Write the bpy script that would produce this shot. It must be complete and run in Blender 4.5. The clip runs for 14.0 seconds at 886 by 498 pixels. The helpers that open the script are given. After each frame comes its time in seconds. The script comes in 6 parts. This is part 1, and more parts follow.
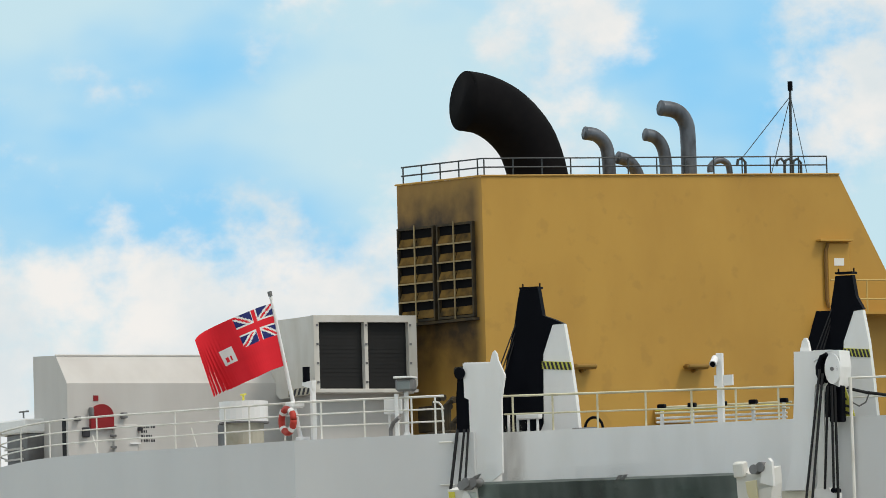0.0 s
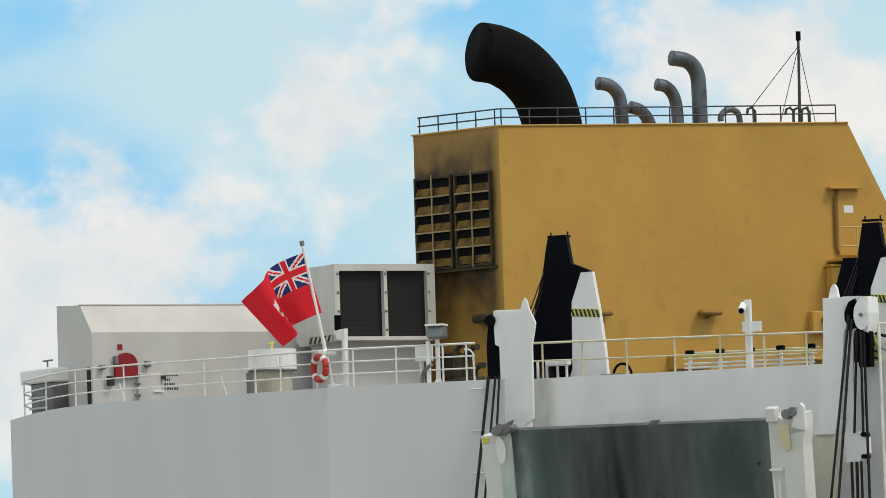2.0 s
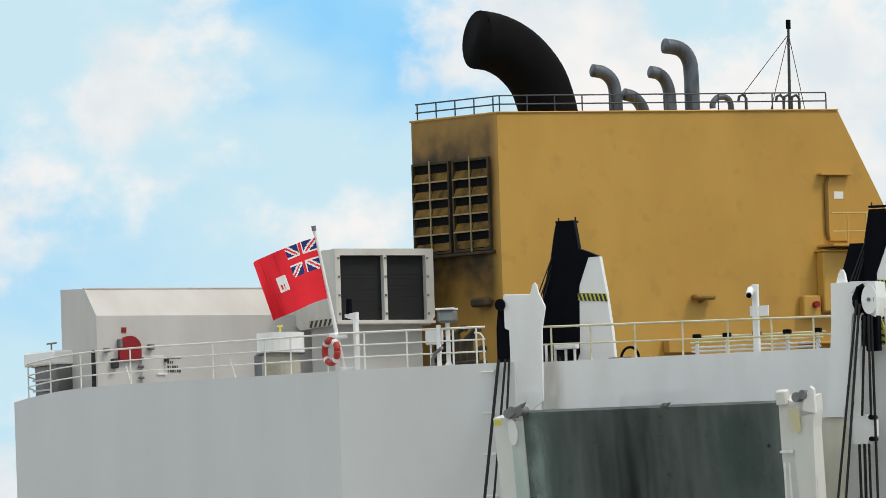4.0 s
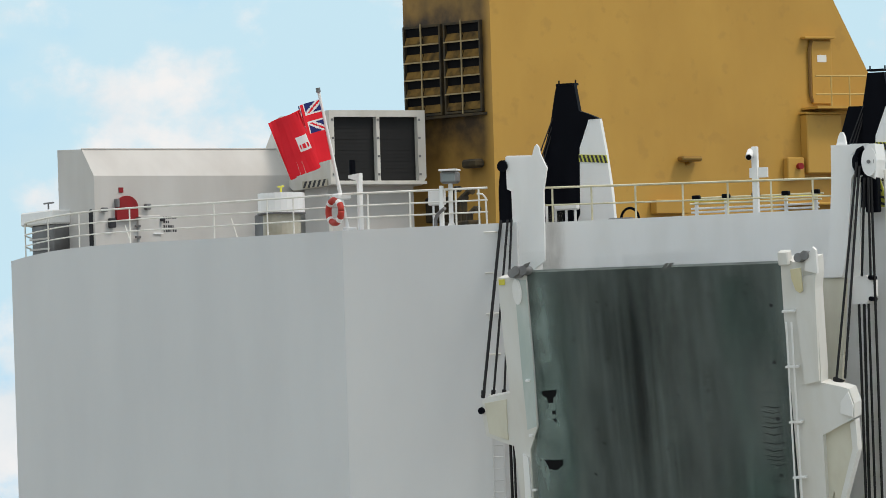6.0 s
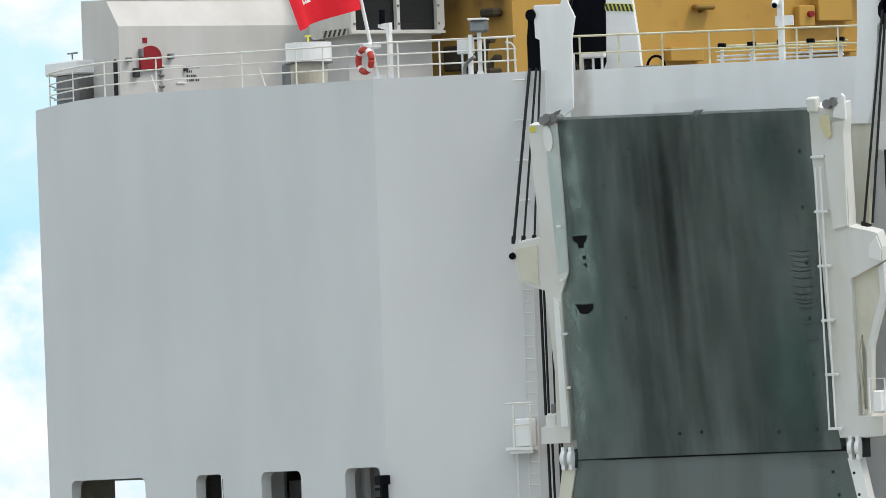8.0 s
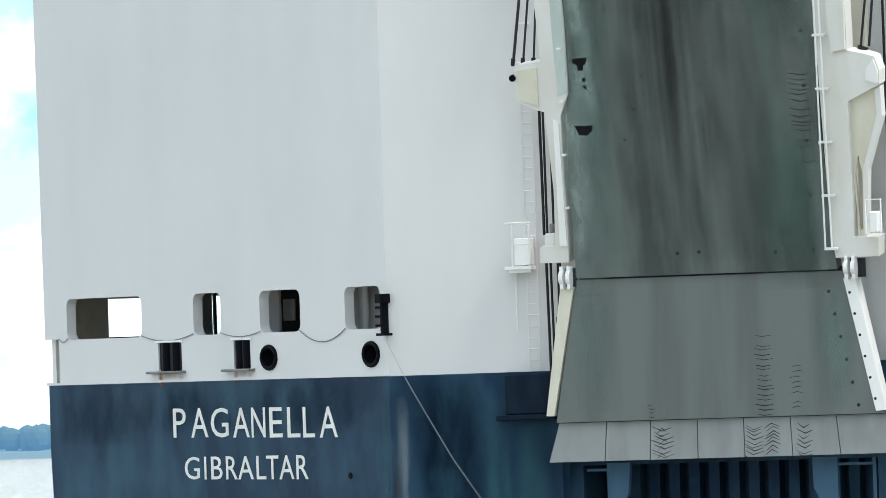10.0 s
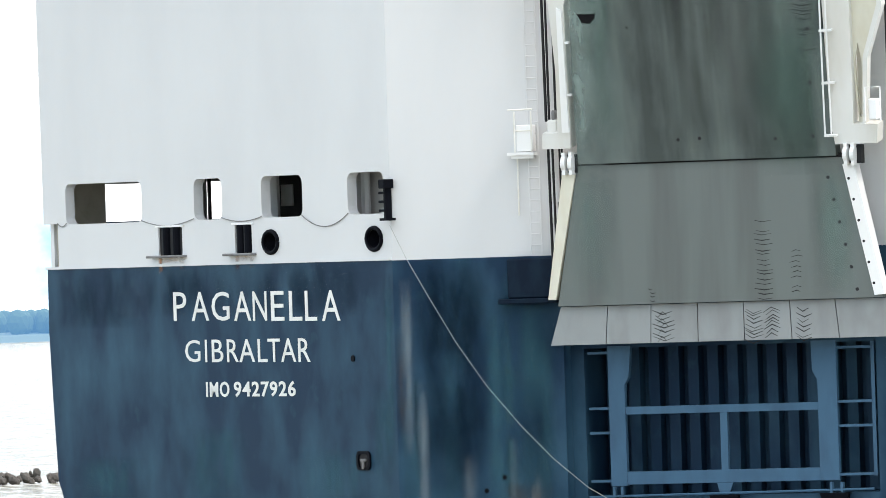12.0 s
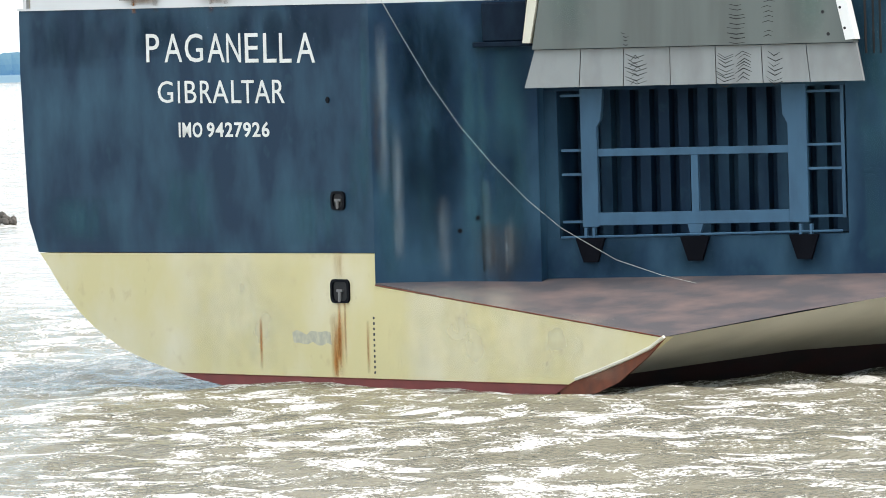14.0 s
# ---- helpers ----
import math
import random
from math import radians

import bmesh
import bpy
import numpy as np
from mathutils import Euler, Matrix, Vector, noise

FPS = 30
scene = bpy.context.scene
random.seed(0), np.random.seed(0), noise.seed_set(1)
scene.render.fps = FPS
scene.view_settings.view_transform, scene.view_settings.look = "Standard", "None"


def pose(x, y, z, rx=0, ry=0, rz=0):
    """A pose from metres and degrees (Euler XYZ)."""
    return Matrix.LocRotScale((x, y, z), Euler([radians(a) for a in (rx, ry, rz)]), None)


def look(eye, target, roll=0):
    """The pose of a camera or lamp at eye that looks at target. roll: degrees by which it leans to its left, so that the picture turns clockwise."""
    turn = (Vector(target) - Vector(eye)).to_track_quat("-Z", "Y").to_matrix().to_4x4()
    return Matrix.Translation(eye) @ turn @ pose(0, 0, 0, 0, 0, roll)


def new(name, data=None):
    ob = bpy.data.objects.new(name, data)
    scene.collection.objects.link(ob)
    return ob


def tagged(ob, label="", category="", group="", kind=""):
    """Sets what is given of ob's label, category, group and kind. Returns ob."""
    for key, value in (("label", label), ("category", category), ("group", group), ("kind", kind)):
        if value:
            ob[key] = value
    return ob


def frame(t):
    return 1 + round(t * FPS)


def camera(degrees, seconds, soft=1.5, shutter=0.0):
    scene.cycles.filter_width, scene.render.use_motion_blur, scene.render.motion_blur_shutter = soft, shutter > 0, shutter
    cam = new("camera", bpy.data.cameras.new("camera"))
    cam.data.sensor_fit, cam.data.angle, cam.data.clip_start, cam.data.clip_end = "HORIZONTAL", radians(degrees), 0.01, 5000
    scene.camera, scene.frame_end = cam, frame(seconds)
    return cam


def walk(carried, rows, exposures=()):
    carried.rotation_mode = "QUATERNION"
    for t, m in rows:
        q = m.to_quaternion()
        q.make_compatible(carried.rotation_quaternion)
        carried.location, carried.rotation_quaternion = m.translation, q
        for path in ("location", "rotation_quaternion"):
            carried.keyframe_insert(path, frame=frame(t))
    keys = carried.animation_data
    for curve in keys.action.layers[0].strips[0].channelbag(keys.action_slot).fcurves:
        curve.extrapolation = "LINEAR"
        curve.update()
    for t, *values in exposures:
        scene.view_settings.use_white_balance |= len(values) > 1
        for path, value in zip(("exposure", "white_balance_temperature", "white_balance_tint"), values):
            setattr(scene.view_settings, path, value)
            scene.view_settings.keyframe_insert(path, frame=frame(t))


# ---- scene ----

# ---- camera ----
EYE = (247.37, -112.54, 10.10)


def aim(pan, tilt, roll):
    """The camera stands still on its tripod and is panned, tilted and leans a little."""
    return pose(*EYE, 90 + tilt, 0, pan) @ pose(0, 0, 0, 0, 0, -roll)


cam = camera(4.924, 14.0, soft=0.6)
EXPOSURES = [(0.0, -0.02, 6950, 11), (2.2, -0.05, 6950, 11), (4.3, 0.05, 6850, 12), (6.0, 0.02, 6800, 12), (7.5, 0.20, 6700, 12), (8.5, 0.34, 6500, 11),
             (9.2, 0.50, 6450, 10), (11.3, 0.95, 6600, 13), (12.5, 1.02, 6650, 14), (14.0, 1.0, 6750, 14)]
walk(cam, [
    (0.0, aim(62.937, 4.104, 1.782)),
    (0.5, aim(62.664, 3.989, 1.832)),
    (1.0, aim(62.407, 3.875, 1.909)),
    (1.5, aim(62.168, 3.806, 2.033)),
    (2.0, aim(61.966, 3.769, 2.108)),
    (2.2, aim(61.887, 3.763, 2.117)),
    (4.3, aim(60.700, 3.569, 2.106)),
    (4.5, aim(60.557, 3.515, 2.114)),
    (5.0, aim(60.269, 3.339, 2.047)),
    (5.5, aim(60.067, 3.103, 2.094)),
    (6.0, aim(59.869, 2.812, 2.026)),
    (6.5, aim(59.662, 2.568, 2.205)),
    (7.0, aim(59.446, 2.356, 2.452)),
    (7.5, aim(59.230, 2.142, 2.432)),
    (8.0, aim(59.013, 1.932, 2.303)),
    (8.5, aim(58.767, 1.686, 2.302)),
    (9.0, aim(58.523, 1.409, 2.188)),
    (9.2, aim(58.427, 1.295, 2.176)),
    (11.3, aim(57.399, 0.468, 2.034)),
    (11.5, aim(57.303, 0.441, 1.941)),
    (12.0, aim(57.069, 0.269, 2.143)),
    (12.5, aim(56.815, -0.120, 2.116)),
    (12.7, aim(56.720, -0.368, 2.145)),
    (13.0, aim(56.528, -0.697, 2.148)),
    (13.5, aim(56.251, -1.104, 2.109)),
    (14.0, aim(56.012, -1.165, 1.860)),
], EXPOSURES)

# ---- light ----
SUN_AZ, SUN_EL = 33.0, 55.0          # degrees: from +x towards +y, and above the horizon
sun = new("sun", bpy.data.lights.new("sun", "SUN"))
sun.data.energy, sun.data.angle, sun.data.color = 1.5, radians(14.0), (1.0, 0.95, 0.88)
sun.matrix_world = look((0, 0, 0), (-math.cos(radians(SUN_EL)) * math.cos(radians(SUN_AZ)),
                                    -math.cos(radians(SUN_EL)) * math.sin(radians(SUN_AZ)),
                                    -math.sin(radians(SUN_EL))))
sun.location = (60, 30, 90)


def make_world():
    world = bpy.data.worlds.new("sky")
    world.use_nodes = True
    scene.world = world
    nt = world.node_tree
    nt.nodes.clear()
    out = nt.nodes.new("ShaderNodeOutputWorld")
    bg = nt.nodes.new("ShaderNodeBackground")
    sky = nt.nodes.new("ShaderNodeTexSky")
    sky.sky_type, sky.sun_disc = "NISHITA", False
    sky.sun_elevation, sky.sun_rotation = radians(SUN_EL), radians(90 - SUN_AZ)
    sky.dust_density, sky.air_density = 0.6, 1.0
    bg.inputs["Strength"].default_value = 0.10
    coord = nt.nodes.new("ShaderNodeTexCoord")

    def cloud_noise(scale, detail, rough, place, squash):
        mp, no = nt.nodes.new("ShaderNodeMapping"), nt.nodes.new("ShaderNodeTexNoise")
        mp.inputs["Scale"].default_value, mp.inputs["Location"].default_value = (1.0, 1.0, squash), place
        no.inputs["Scale"].default_value, no.inputs["Detail"].default_value, no.inputs["Roughness"].default_value = scale, detail, rough
        nt.links.new(coord.outputs["Generated"], mp.inputs["Vector"]), nt.links.new(mp.outputs[0], no.inputs["Vector"])
        return no.outputs["Fac"]

    def graded(value, lo, hi):
        r = nt.nodes.new("ShaderNodeMapRange")
        r.interpolation_type = "SMOOTHSTEP"
        r.inputs["From Min"].default_value, r.inputs["From Max"].default_value = lo, hi
        nt.links.new(value, r.inputs["Value"])
        return r.outputs[0]

    def blend(a, b, fac):
        m = nt.nodes.new("ShaderNodeMix")
        m.data_type = "RGBA"
        for sock, v in ((m.inputs["A"], a), (m.inputs["B"], b), (m.inputs["Factor"], fac)):
            if isinstance(v, (tuple, float)):
                sock.default_value = v
            else:
                nt.links.new(v, sock)
        return m.outputs["Result"]

    # cumulus stands in banks low down, clears at the very horizon and closes overhead
    sep, low, total = nt.nodes.new("ShaderNodeSeparateXYZ"), nt.nodes.new("ShaderNodeMapRange"), nt.nodes.new("ShaderNodeMath")
    nt.links.new(coord.outputs["Generated"], sep.inputs[0]), nt.links.new(sep.outputs["Z"], low.inputs["Value"])
    low.inputs["From Min"].default_value, low.inputs["From Max"].default_value = 0.10, 0.03
    low.inputs["To Min"].default_value, low.inputs["To Max"].default_value = -0.05, 0.08
    total.operation = "ADD"
    nt.links.new(cloud_noise(34.0, 13.0, 0.56, (0.013, 0.02, 0.035), 1.3), total.inputs[0]), nt.links.new(low.outputs[0], total.inputs[1])
    high, both = nt.nodes.new("ShaderNodeMapRange"), nt.nodes.new("ShaderNodeMath")
    nt.links.new(sep.outputs["Z"], high.inputs["Value"])
    high.inputs["From Min"].default_value, high.inputs["From Max"].default_value, high.inputs["To Max"].default_value = 0.12, 0.40, 0.18
    both.operation = "ADD"
    nt.links.new(total.outputs[0], both.inputs[0]), nt.links.new(high.outputs[0], both.inputs[1])
    base, bank = nt.nodes.new("ShaderNodeMapRange"), nt.nodes.new("ShaderNodeMath")
    nt.links.new(sep.outputs["Z"], base.inputs["Value"])
    base.inputs["From Min"].default_value, base.inputs["From Max"].default_value = 0.02, 0.06
    base.inputs["To Min"].default_value, base.inputs["To Max"].default_value = 0.02, 0.03
    bank.operation = "ADD"
    nt.links.new(both.outputs[0], bank.inputs[0]), nt.links.new(base.outputs[0], bank.inputs[1])
    blue = blend(sky.outputs["Color"], (2.1, 6.4, 10.6, 1), 0.85)
    veiled = blend(blue, (5.4, 7.8, 9.1, 1), graded(cloud_noise(22.0, 4.0, 0.5, (0.4, 0.1, 0.22), 1.8), 0.31, 0.56))
    puff = blend((6.9, 7.9, 8.6, 1), (8.7, 8.9, 9.05, 1), graded(cloud_noise(55.0, 8.0, 0.55, (0.2, 0.7, 0.1), 1.2), 0.35, 0.60))
    nt.links.new(blend(veiled, puff, graded(bank.outputs[0], 0.50, 0.61)), bg.inputs["Color"])
    nt.links.new(bg.outputs[0], out.inputs["Surface"])


make_world()


# ---- materials ----
def material(name, colour, rough=0.5, metal=0.0, stain=None, amount=0.35, size=0.6, streak=1.0, grain=40.0, bump=0.02,
             spots=None, spot_amount=0.0, gloss=0.3, low=0.42, high=0.72):
    """A painted or bare surface: base colour, soft stains (streak > 1 draws them out downwards), grain and fine relief."""
    m = bpy.data.materials.new(name)
    m.use_nodes = True
    nt = m.node_tree
    bsdf = nt.nodes["Principled BSDF"]
    bsdf.inputs["Roughness"].default_value = rough
    bsdf.inputs["Metallic"].default_value = metal
    bsdf.inputs["Specular IOR Level"].default_value = gloss
    coord = nt.nodes.new("ShaderNodeTexCoord")
    mapping = nt.nodes.new("ShaderNodeMapping")
    mapping.inputs["Scale"].default_value = (1 / size, 1 / size, 1 / (size * streak))
    nt.links.new(coord.outputs["Object"], mapping.inputs["Vector"])
    stains = nt.nodes.new("ShaderNodeTexNoise")
    stains.inputs["Scale"].default_value, stains.inputs["Detail"].default_value = 1.0, 6.0
    nt.links.new(mapping.outputs[0], stains.inputs["Vector"])
    fine = nt.nodes.new("ShaderNodeTexNoise")
    fine.inputs["Scale"].default_value, fine.inputs["Detail"].default_value = grain, 4.0
    nt.links.new(coord.outputs["Object"], fine.inputs["Vector"])
    curve = nt.nodes.new("ShaderNodeMapRange")
    curve.inputs["From Min"].default_value, curve.inputs["From Max"].default_value = low, high
    curve.inputs["To Max"].default_value = amount
    nt.links.new(stains.outputs["Fac"], curve.inputs["Value"])
    mix = nt.nodes.new("ShaderNodeMix")
    mix.data_type = "RGBA"
    mix.inputs["A"].default_value = (*colour, 1)
    mix.inputs["B"].default_value = (*(stain or [c * 0.6 for c in colour]), 1)
    nt.links.new(curve.outputs[0], mix.inputs["Factor"])
    last = mix.outputs["Result"]
    if spots:
        sn = nt.nodes.new("ShaderNodeTexNoise")
        sn.inputs["Scale"].default_value, sn.inputs["Detail"].default_value = 1.7, 8.0
        nt.links.new(coord.outputs["Object"], sn.inputs["Vector"])
        sr = nt.nodes.new("ShaderNodeMapRange")
        sr.inputs["From Min"].default_value, sr.inputs["From Max"].default_value = 0.60, 0.68
        sr.inputs["To Max"].default_value = spot_amount
        nt.links.new(sn.outputs["Fac"], sr.inputs["Value"])
        m2 = nt.nodes.new("ShaderNodeMix")
        m2.data_type = "RGBA"
        m2.inputs["B"].default_value = (*spots, 1)
        nt.links.new(last, m2.inputs["A"])
        nt.links.new(sr.outputs[0], m2.inputs["Factor"])
        last = m2.outputs["Result"]
    nt.links.new(last, bsdf.inputs["Base Color"])
    rr = nt.nodes.new("ShaderNodeMapRange")
    rr.inputs["To Min"].default_value, rr.inputs["To Max"].default_value = max(rough - 0.08, 0.02), min(rough + 0.1, 1)
    nt.links.new(fine.outputs["Fac"], rr.inputs["Value"])
    nt.links.new(rr.outputs[0], bsdf.inputs["Roughness"])
    if bump:
        bp = nt.nodes.new("ShaderNodeBump")
        bp.inputs["Strength"].default_value, bp.inputs["Distance"].default_value = 0.4, bump
        nt.links.new(stains.outputs["Fac"], bp.inputs["Height"])
        nt.links.new(bp.outputs[0], bsdf.inputs["Normal"])
    return m


WHITE = material("white_hull_paint", (0.66, 0.665, 0.665), 0.5, stain=(0.56, 0.565, 0.57), amount=0.5, size=3.0, streak=2.5, bump=0.03)
WHITE_CLEAN = material("white_gear_paint", (0.86, 0.86, 0.85), 0.4, stain=(0.70, 0.69, 0.65), amount=0.35, size=0.8, streak=4)
RAIL_WHITE = material("rail_white_paint", (0.80, 0.79, 0.74), 0.45, stain=(0.5, 0.45, 0.36), amount=0.4, size=0.5, bump=0)
DECKHOUSE = material("deckhouse_grey_white", (0.60, 0.58, 0.55), 0.5, stain=(0.44, 0.41, 0.38), amount=0.5, size=1.2, streak=4)
BLUE = material("dark_blue_hull_paint", (0.0075, 0.029, 0.062), 0.5, stain=(0.034, 0.090, 0.138), amount=1.0, size=1.7, streak=1.9, bump=0.03, gloss=0.15, spots=(0.022, 0.075, 0.105), spot_amount=0.25)
BLUE_GEAR = material("blue_frame_paint", (0.050, 0.125, 0.205), 0.5, stain=(0.03, 0.07, 0.12), amount=0.5, size=0.5, streak=3)
CREAM = material("cream_boot_paint", (0.62, 0.55, 0.29), 0.5, stain=(0.68, 0.63, 0.47), amount=0.9, size=2.5, streak=1.2, spots=(0.40, 0.30, 0.16), spot_amount=0.25)
# greyer copy of the boot paint, with the starboard side's shade in its colour
CREAM_SHADED = material("shaded_boot_paint", (0.50, 0.47, 0.38), 0.5, stain=(0.36, 0.34, 0.27), amount=0.7, size=2.0)
RED_LEAD = material("red_antifouling", (0.20, 0.045, 0.04), 0.6, stain=(0.12, 0.03, 0.03), amount=0.6, size=0.6)
LEDGE = material("worn_ledge_paint", (0.09, 0.085, 0.092), 0.6, stain=(0.19, 0.14, 0.13), amount=0.9, size=1.2)
FUNNEL = material("ochre_funnel_paint", (0.54, 0.31, 0.065), 0.45, stain=(0.38, 0.20, 0.04), amount=0.45, size=2.0, streak=2.0, spots=(0.33, 0.19, 0.05), spot_amount=0.25)
BLACK = material("black_paint", (0.003, 0.0035, 0.006), 0.5, stain=(0.007, 0.008, 0.012), amount=0.5, size=0.5, streak=3, gloss=0.05)
SOOT = material("sooty_dark_steel", (0.035, 0.028, 0.018), 0.7, stain=(0.10, 0.065, 0.022), amount=0.7, size=0.4)
STEEL = material("weathered_grey_steel", (0.22, 0.22, 0.22), 0.5, metal=0.3, stain=(0.10, 0.09, 0.085), amount=0.8, size=0.5, streak=2)
# near-black: shade inside openings, holes and gaps is put into this colour
DARK = material("interior_shade_black", (0.02, 0.02, 0.022), 0.7)
RAMP_GREEN = material("worn_ramp_steel", (0.140, 0.168, 0.158), 0.65, stain=(0.060, 0.072, 0.068), amount=0.9, size=0.9, streak=30.0, spots=(0.13, 0.15, 0.145), spot_amount=0.12, bump=0.01, gloss=0.15, low=0.34, high=0.62)
RAMP_FLAP = material("ramp_flap_grey", (0.30, 0.32, 0.32), 0.6, stain=(0.2, 0.2, 0.2), amount=0.6, size=0.7, streak=2)
RED = material("red_paint", (0.28, 0.014, 0.018), 0.5, stain=(0.2, 0.012, 0.012), amount=0.5, size=0.3)
YELLOW = material("yellow_paint", (0.75, 0.68, 0.10), 0.5)
ROPE = material("wire_rope", (0.012, 0.012, 0.013), 0.6, bump=0)
MARK = material("white_lettering", (0.80, 0.80, 0.76), 0.5, bump=0)
INK = material("black_lettering", (0.04, 0.04, 0.045), 0.6, bump=0)
RUST = material("orange_rust", (0.40, 0.17, 0.03), 0.8, stain=(0.55, 0.42, 0.18), amount=0.9, size=0.25, streak=4, bump=0)
SCRAPE = material("grey_scrape", (0.42, 0.41, 0.33), 0.8, stain=(0.6, 0.57, 0.4), amount=0.9, size=0.2, bump=0)
ROPE_PALE = material("pale_rope", (0.42, 0.43, 0.40), 0.8, bump=0)
RAMP_EDGE = material("pale_green_edge_paint", (0.46, 0.54, 0.51), 0.6, stain=(0.66, 0.69, 0.67), amount=0.8, size=0.5, streak=6, bump=0)
RAMP_LOW = material("grey_ramp_steel", (0.145, 0.166, 0.157), 0.6, stain=(0.100, 0.108, 0.102), amount=0.9, size=0.9, streak=12, bump=0.01)
WHITE_RAMP = material("ramp_girder_white", (0.74, 0.74, 0.71), 0.5, stain=(0.56, 0.52, 0.43), amount=0.5, size=0.9, streak=5)
CREAM_GEAR = material("cream_gear_paint", (0.70, 0.68, 0.57), 0.5, stain=(0.55, 0.50, 0.38), amount=0.5, size=0.5, streak=3)
NAVY = material("navy_box_paint", (0.004, 0.011, 0.024), 0.55, stain=(0.012, 0.03, 0.05), amount=0.6, size=0.5, streak=2, gloss=0.1)
PATCH = material("bare_dark_steel", (0.012, 0.012, 0.013), 0.8, bump=0, gloss=0.05)
TYRE = material("tyre_rubber_mark", (0.038, 0.040, 0.039), 0.9, bump=0, gloss=0.05)
STRIPE_Y = material("hazard_yellow", (0.62, 0.60, 0.10), 0.5, bump=0)
RAIL_CREAM = material("cream_rail_paint", (0.72, 0.68, 0.50), 0.5, stain=(0.45, 0.36, 0.18), amount=0.5, size=0.4, bump=0)
RAIL_OCHRE = material("ochre_rail_paint", (0.60, 0.42, 0.14), 0.5, bump=0)
DARK_RAIL = material("dark_rail_paint", (0.05, 0.06, 0.065), 0.5, bump=0)
SLAT = material("sooty_ochre_slat", (0.20, 0.115, 0.03), 0.7, stain=(0.04, 0.028, 0.014), amount=1.0, size=0.35, gloss=0.08)
LOUVRE_BAR = material("pale_louvre_bar", (0.34, 0.26, 0.13), 0.6, stain=(0.2, 0.13, 0.05), amount=0.7, size=0.3, bump=0)
SOOT_OCHRE = material("dirty_ochre", (0.22, 0.12, 0.03), 0.6, bump=0)
BRASS = material("brass_lamp", (0.30, 0.18, 0.05), 0.35, metal=0.6)
PIPE_STEEL = material("exhaust_steel", (0.13, 0.15, 0.175), 0.42, metal=0.4, stain=(0.045, 0.045, 0.05), amount=0.9, size=0.35, streak=2)
BLACK_PIPE = material("soot_black_pipe", (0.007, 0.007, 0.008), 0.75, stain=(0.012, 0.011, 0.011), amount=0.6, size=0.6, gloss=0.04)
WHITE_HOUSE = material("fan_house_white", (0.66, 0.64, 0.59), 0.5, stain=(0.46, 0.42, 0.34), amount=0.5, size=0.6, streak=3)
GRILLE = material("dark_grille", (0.018, 0.018, 0.018), 0.7, bump=0)
RED_BUOY = material("lifebuoy_red", (0.50, 0.05, 0.035), 0.5, bump=0)
CREAM_DULL = material("dull_cream_paint", (0.50, 0.47, 0.38), 0.55, stain=(0.33, 0.28, 0.18), amount=0.6, size=0.4)
GREEN_BOX = material("green_locker_paint", (0.06, 0.30, 0.17), 0.5, stain=(0.05, 0.22, 0.13), amount=0.5, size=0.5)
LENS = material("lamp_glass", (0.25, 0.28, 0.28), 0.15, bump=0)
CLOTH_R = material("red_bunting", (0.80, 0.02, 0.035), 0.8, bump=0)
CLOTH_B = material("blue_bunting", (0.02, 0.03, 0.16), 0.8, bump=0)
CLOTH_W = material("white_bunting", (0.82, 0.82, 0.82), 0.8, bump=0)


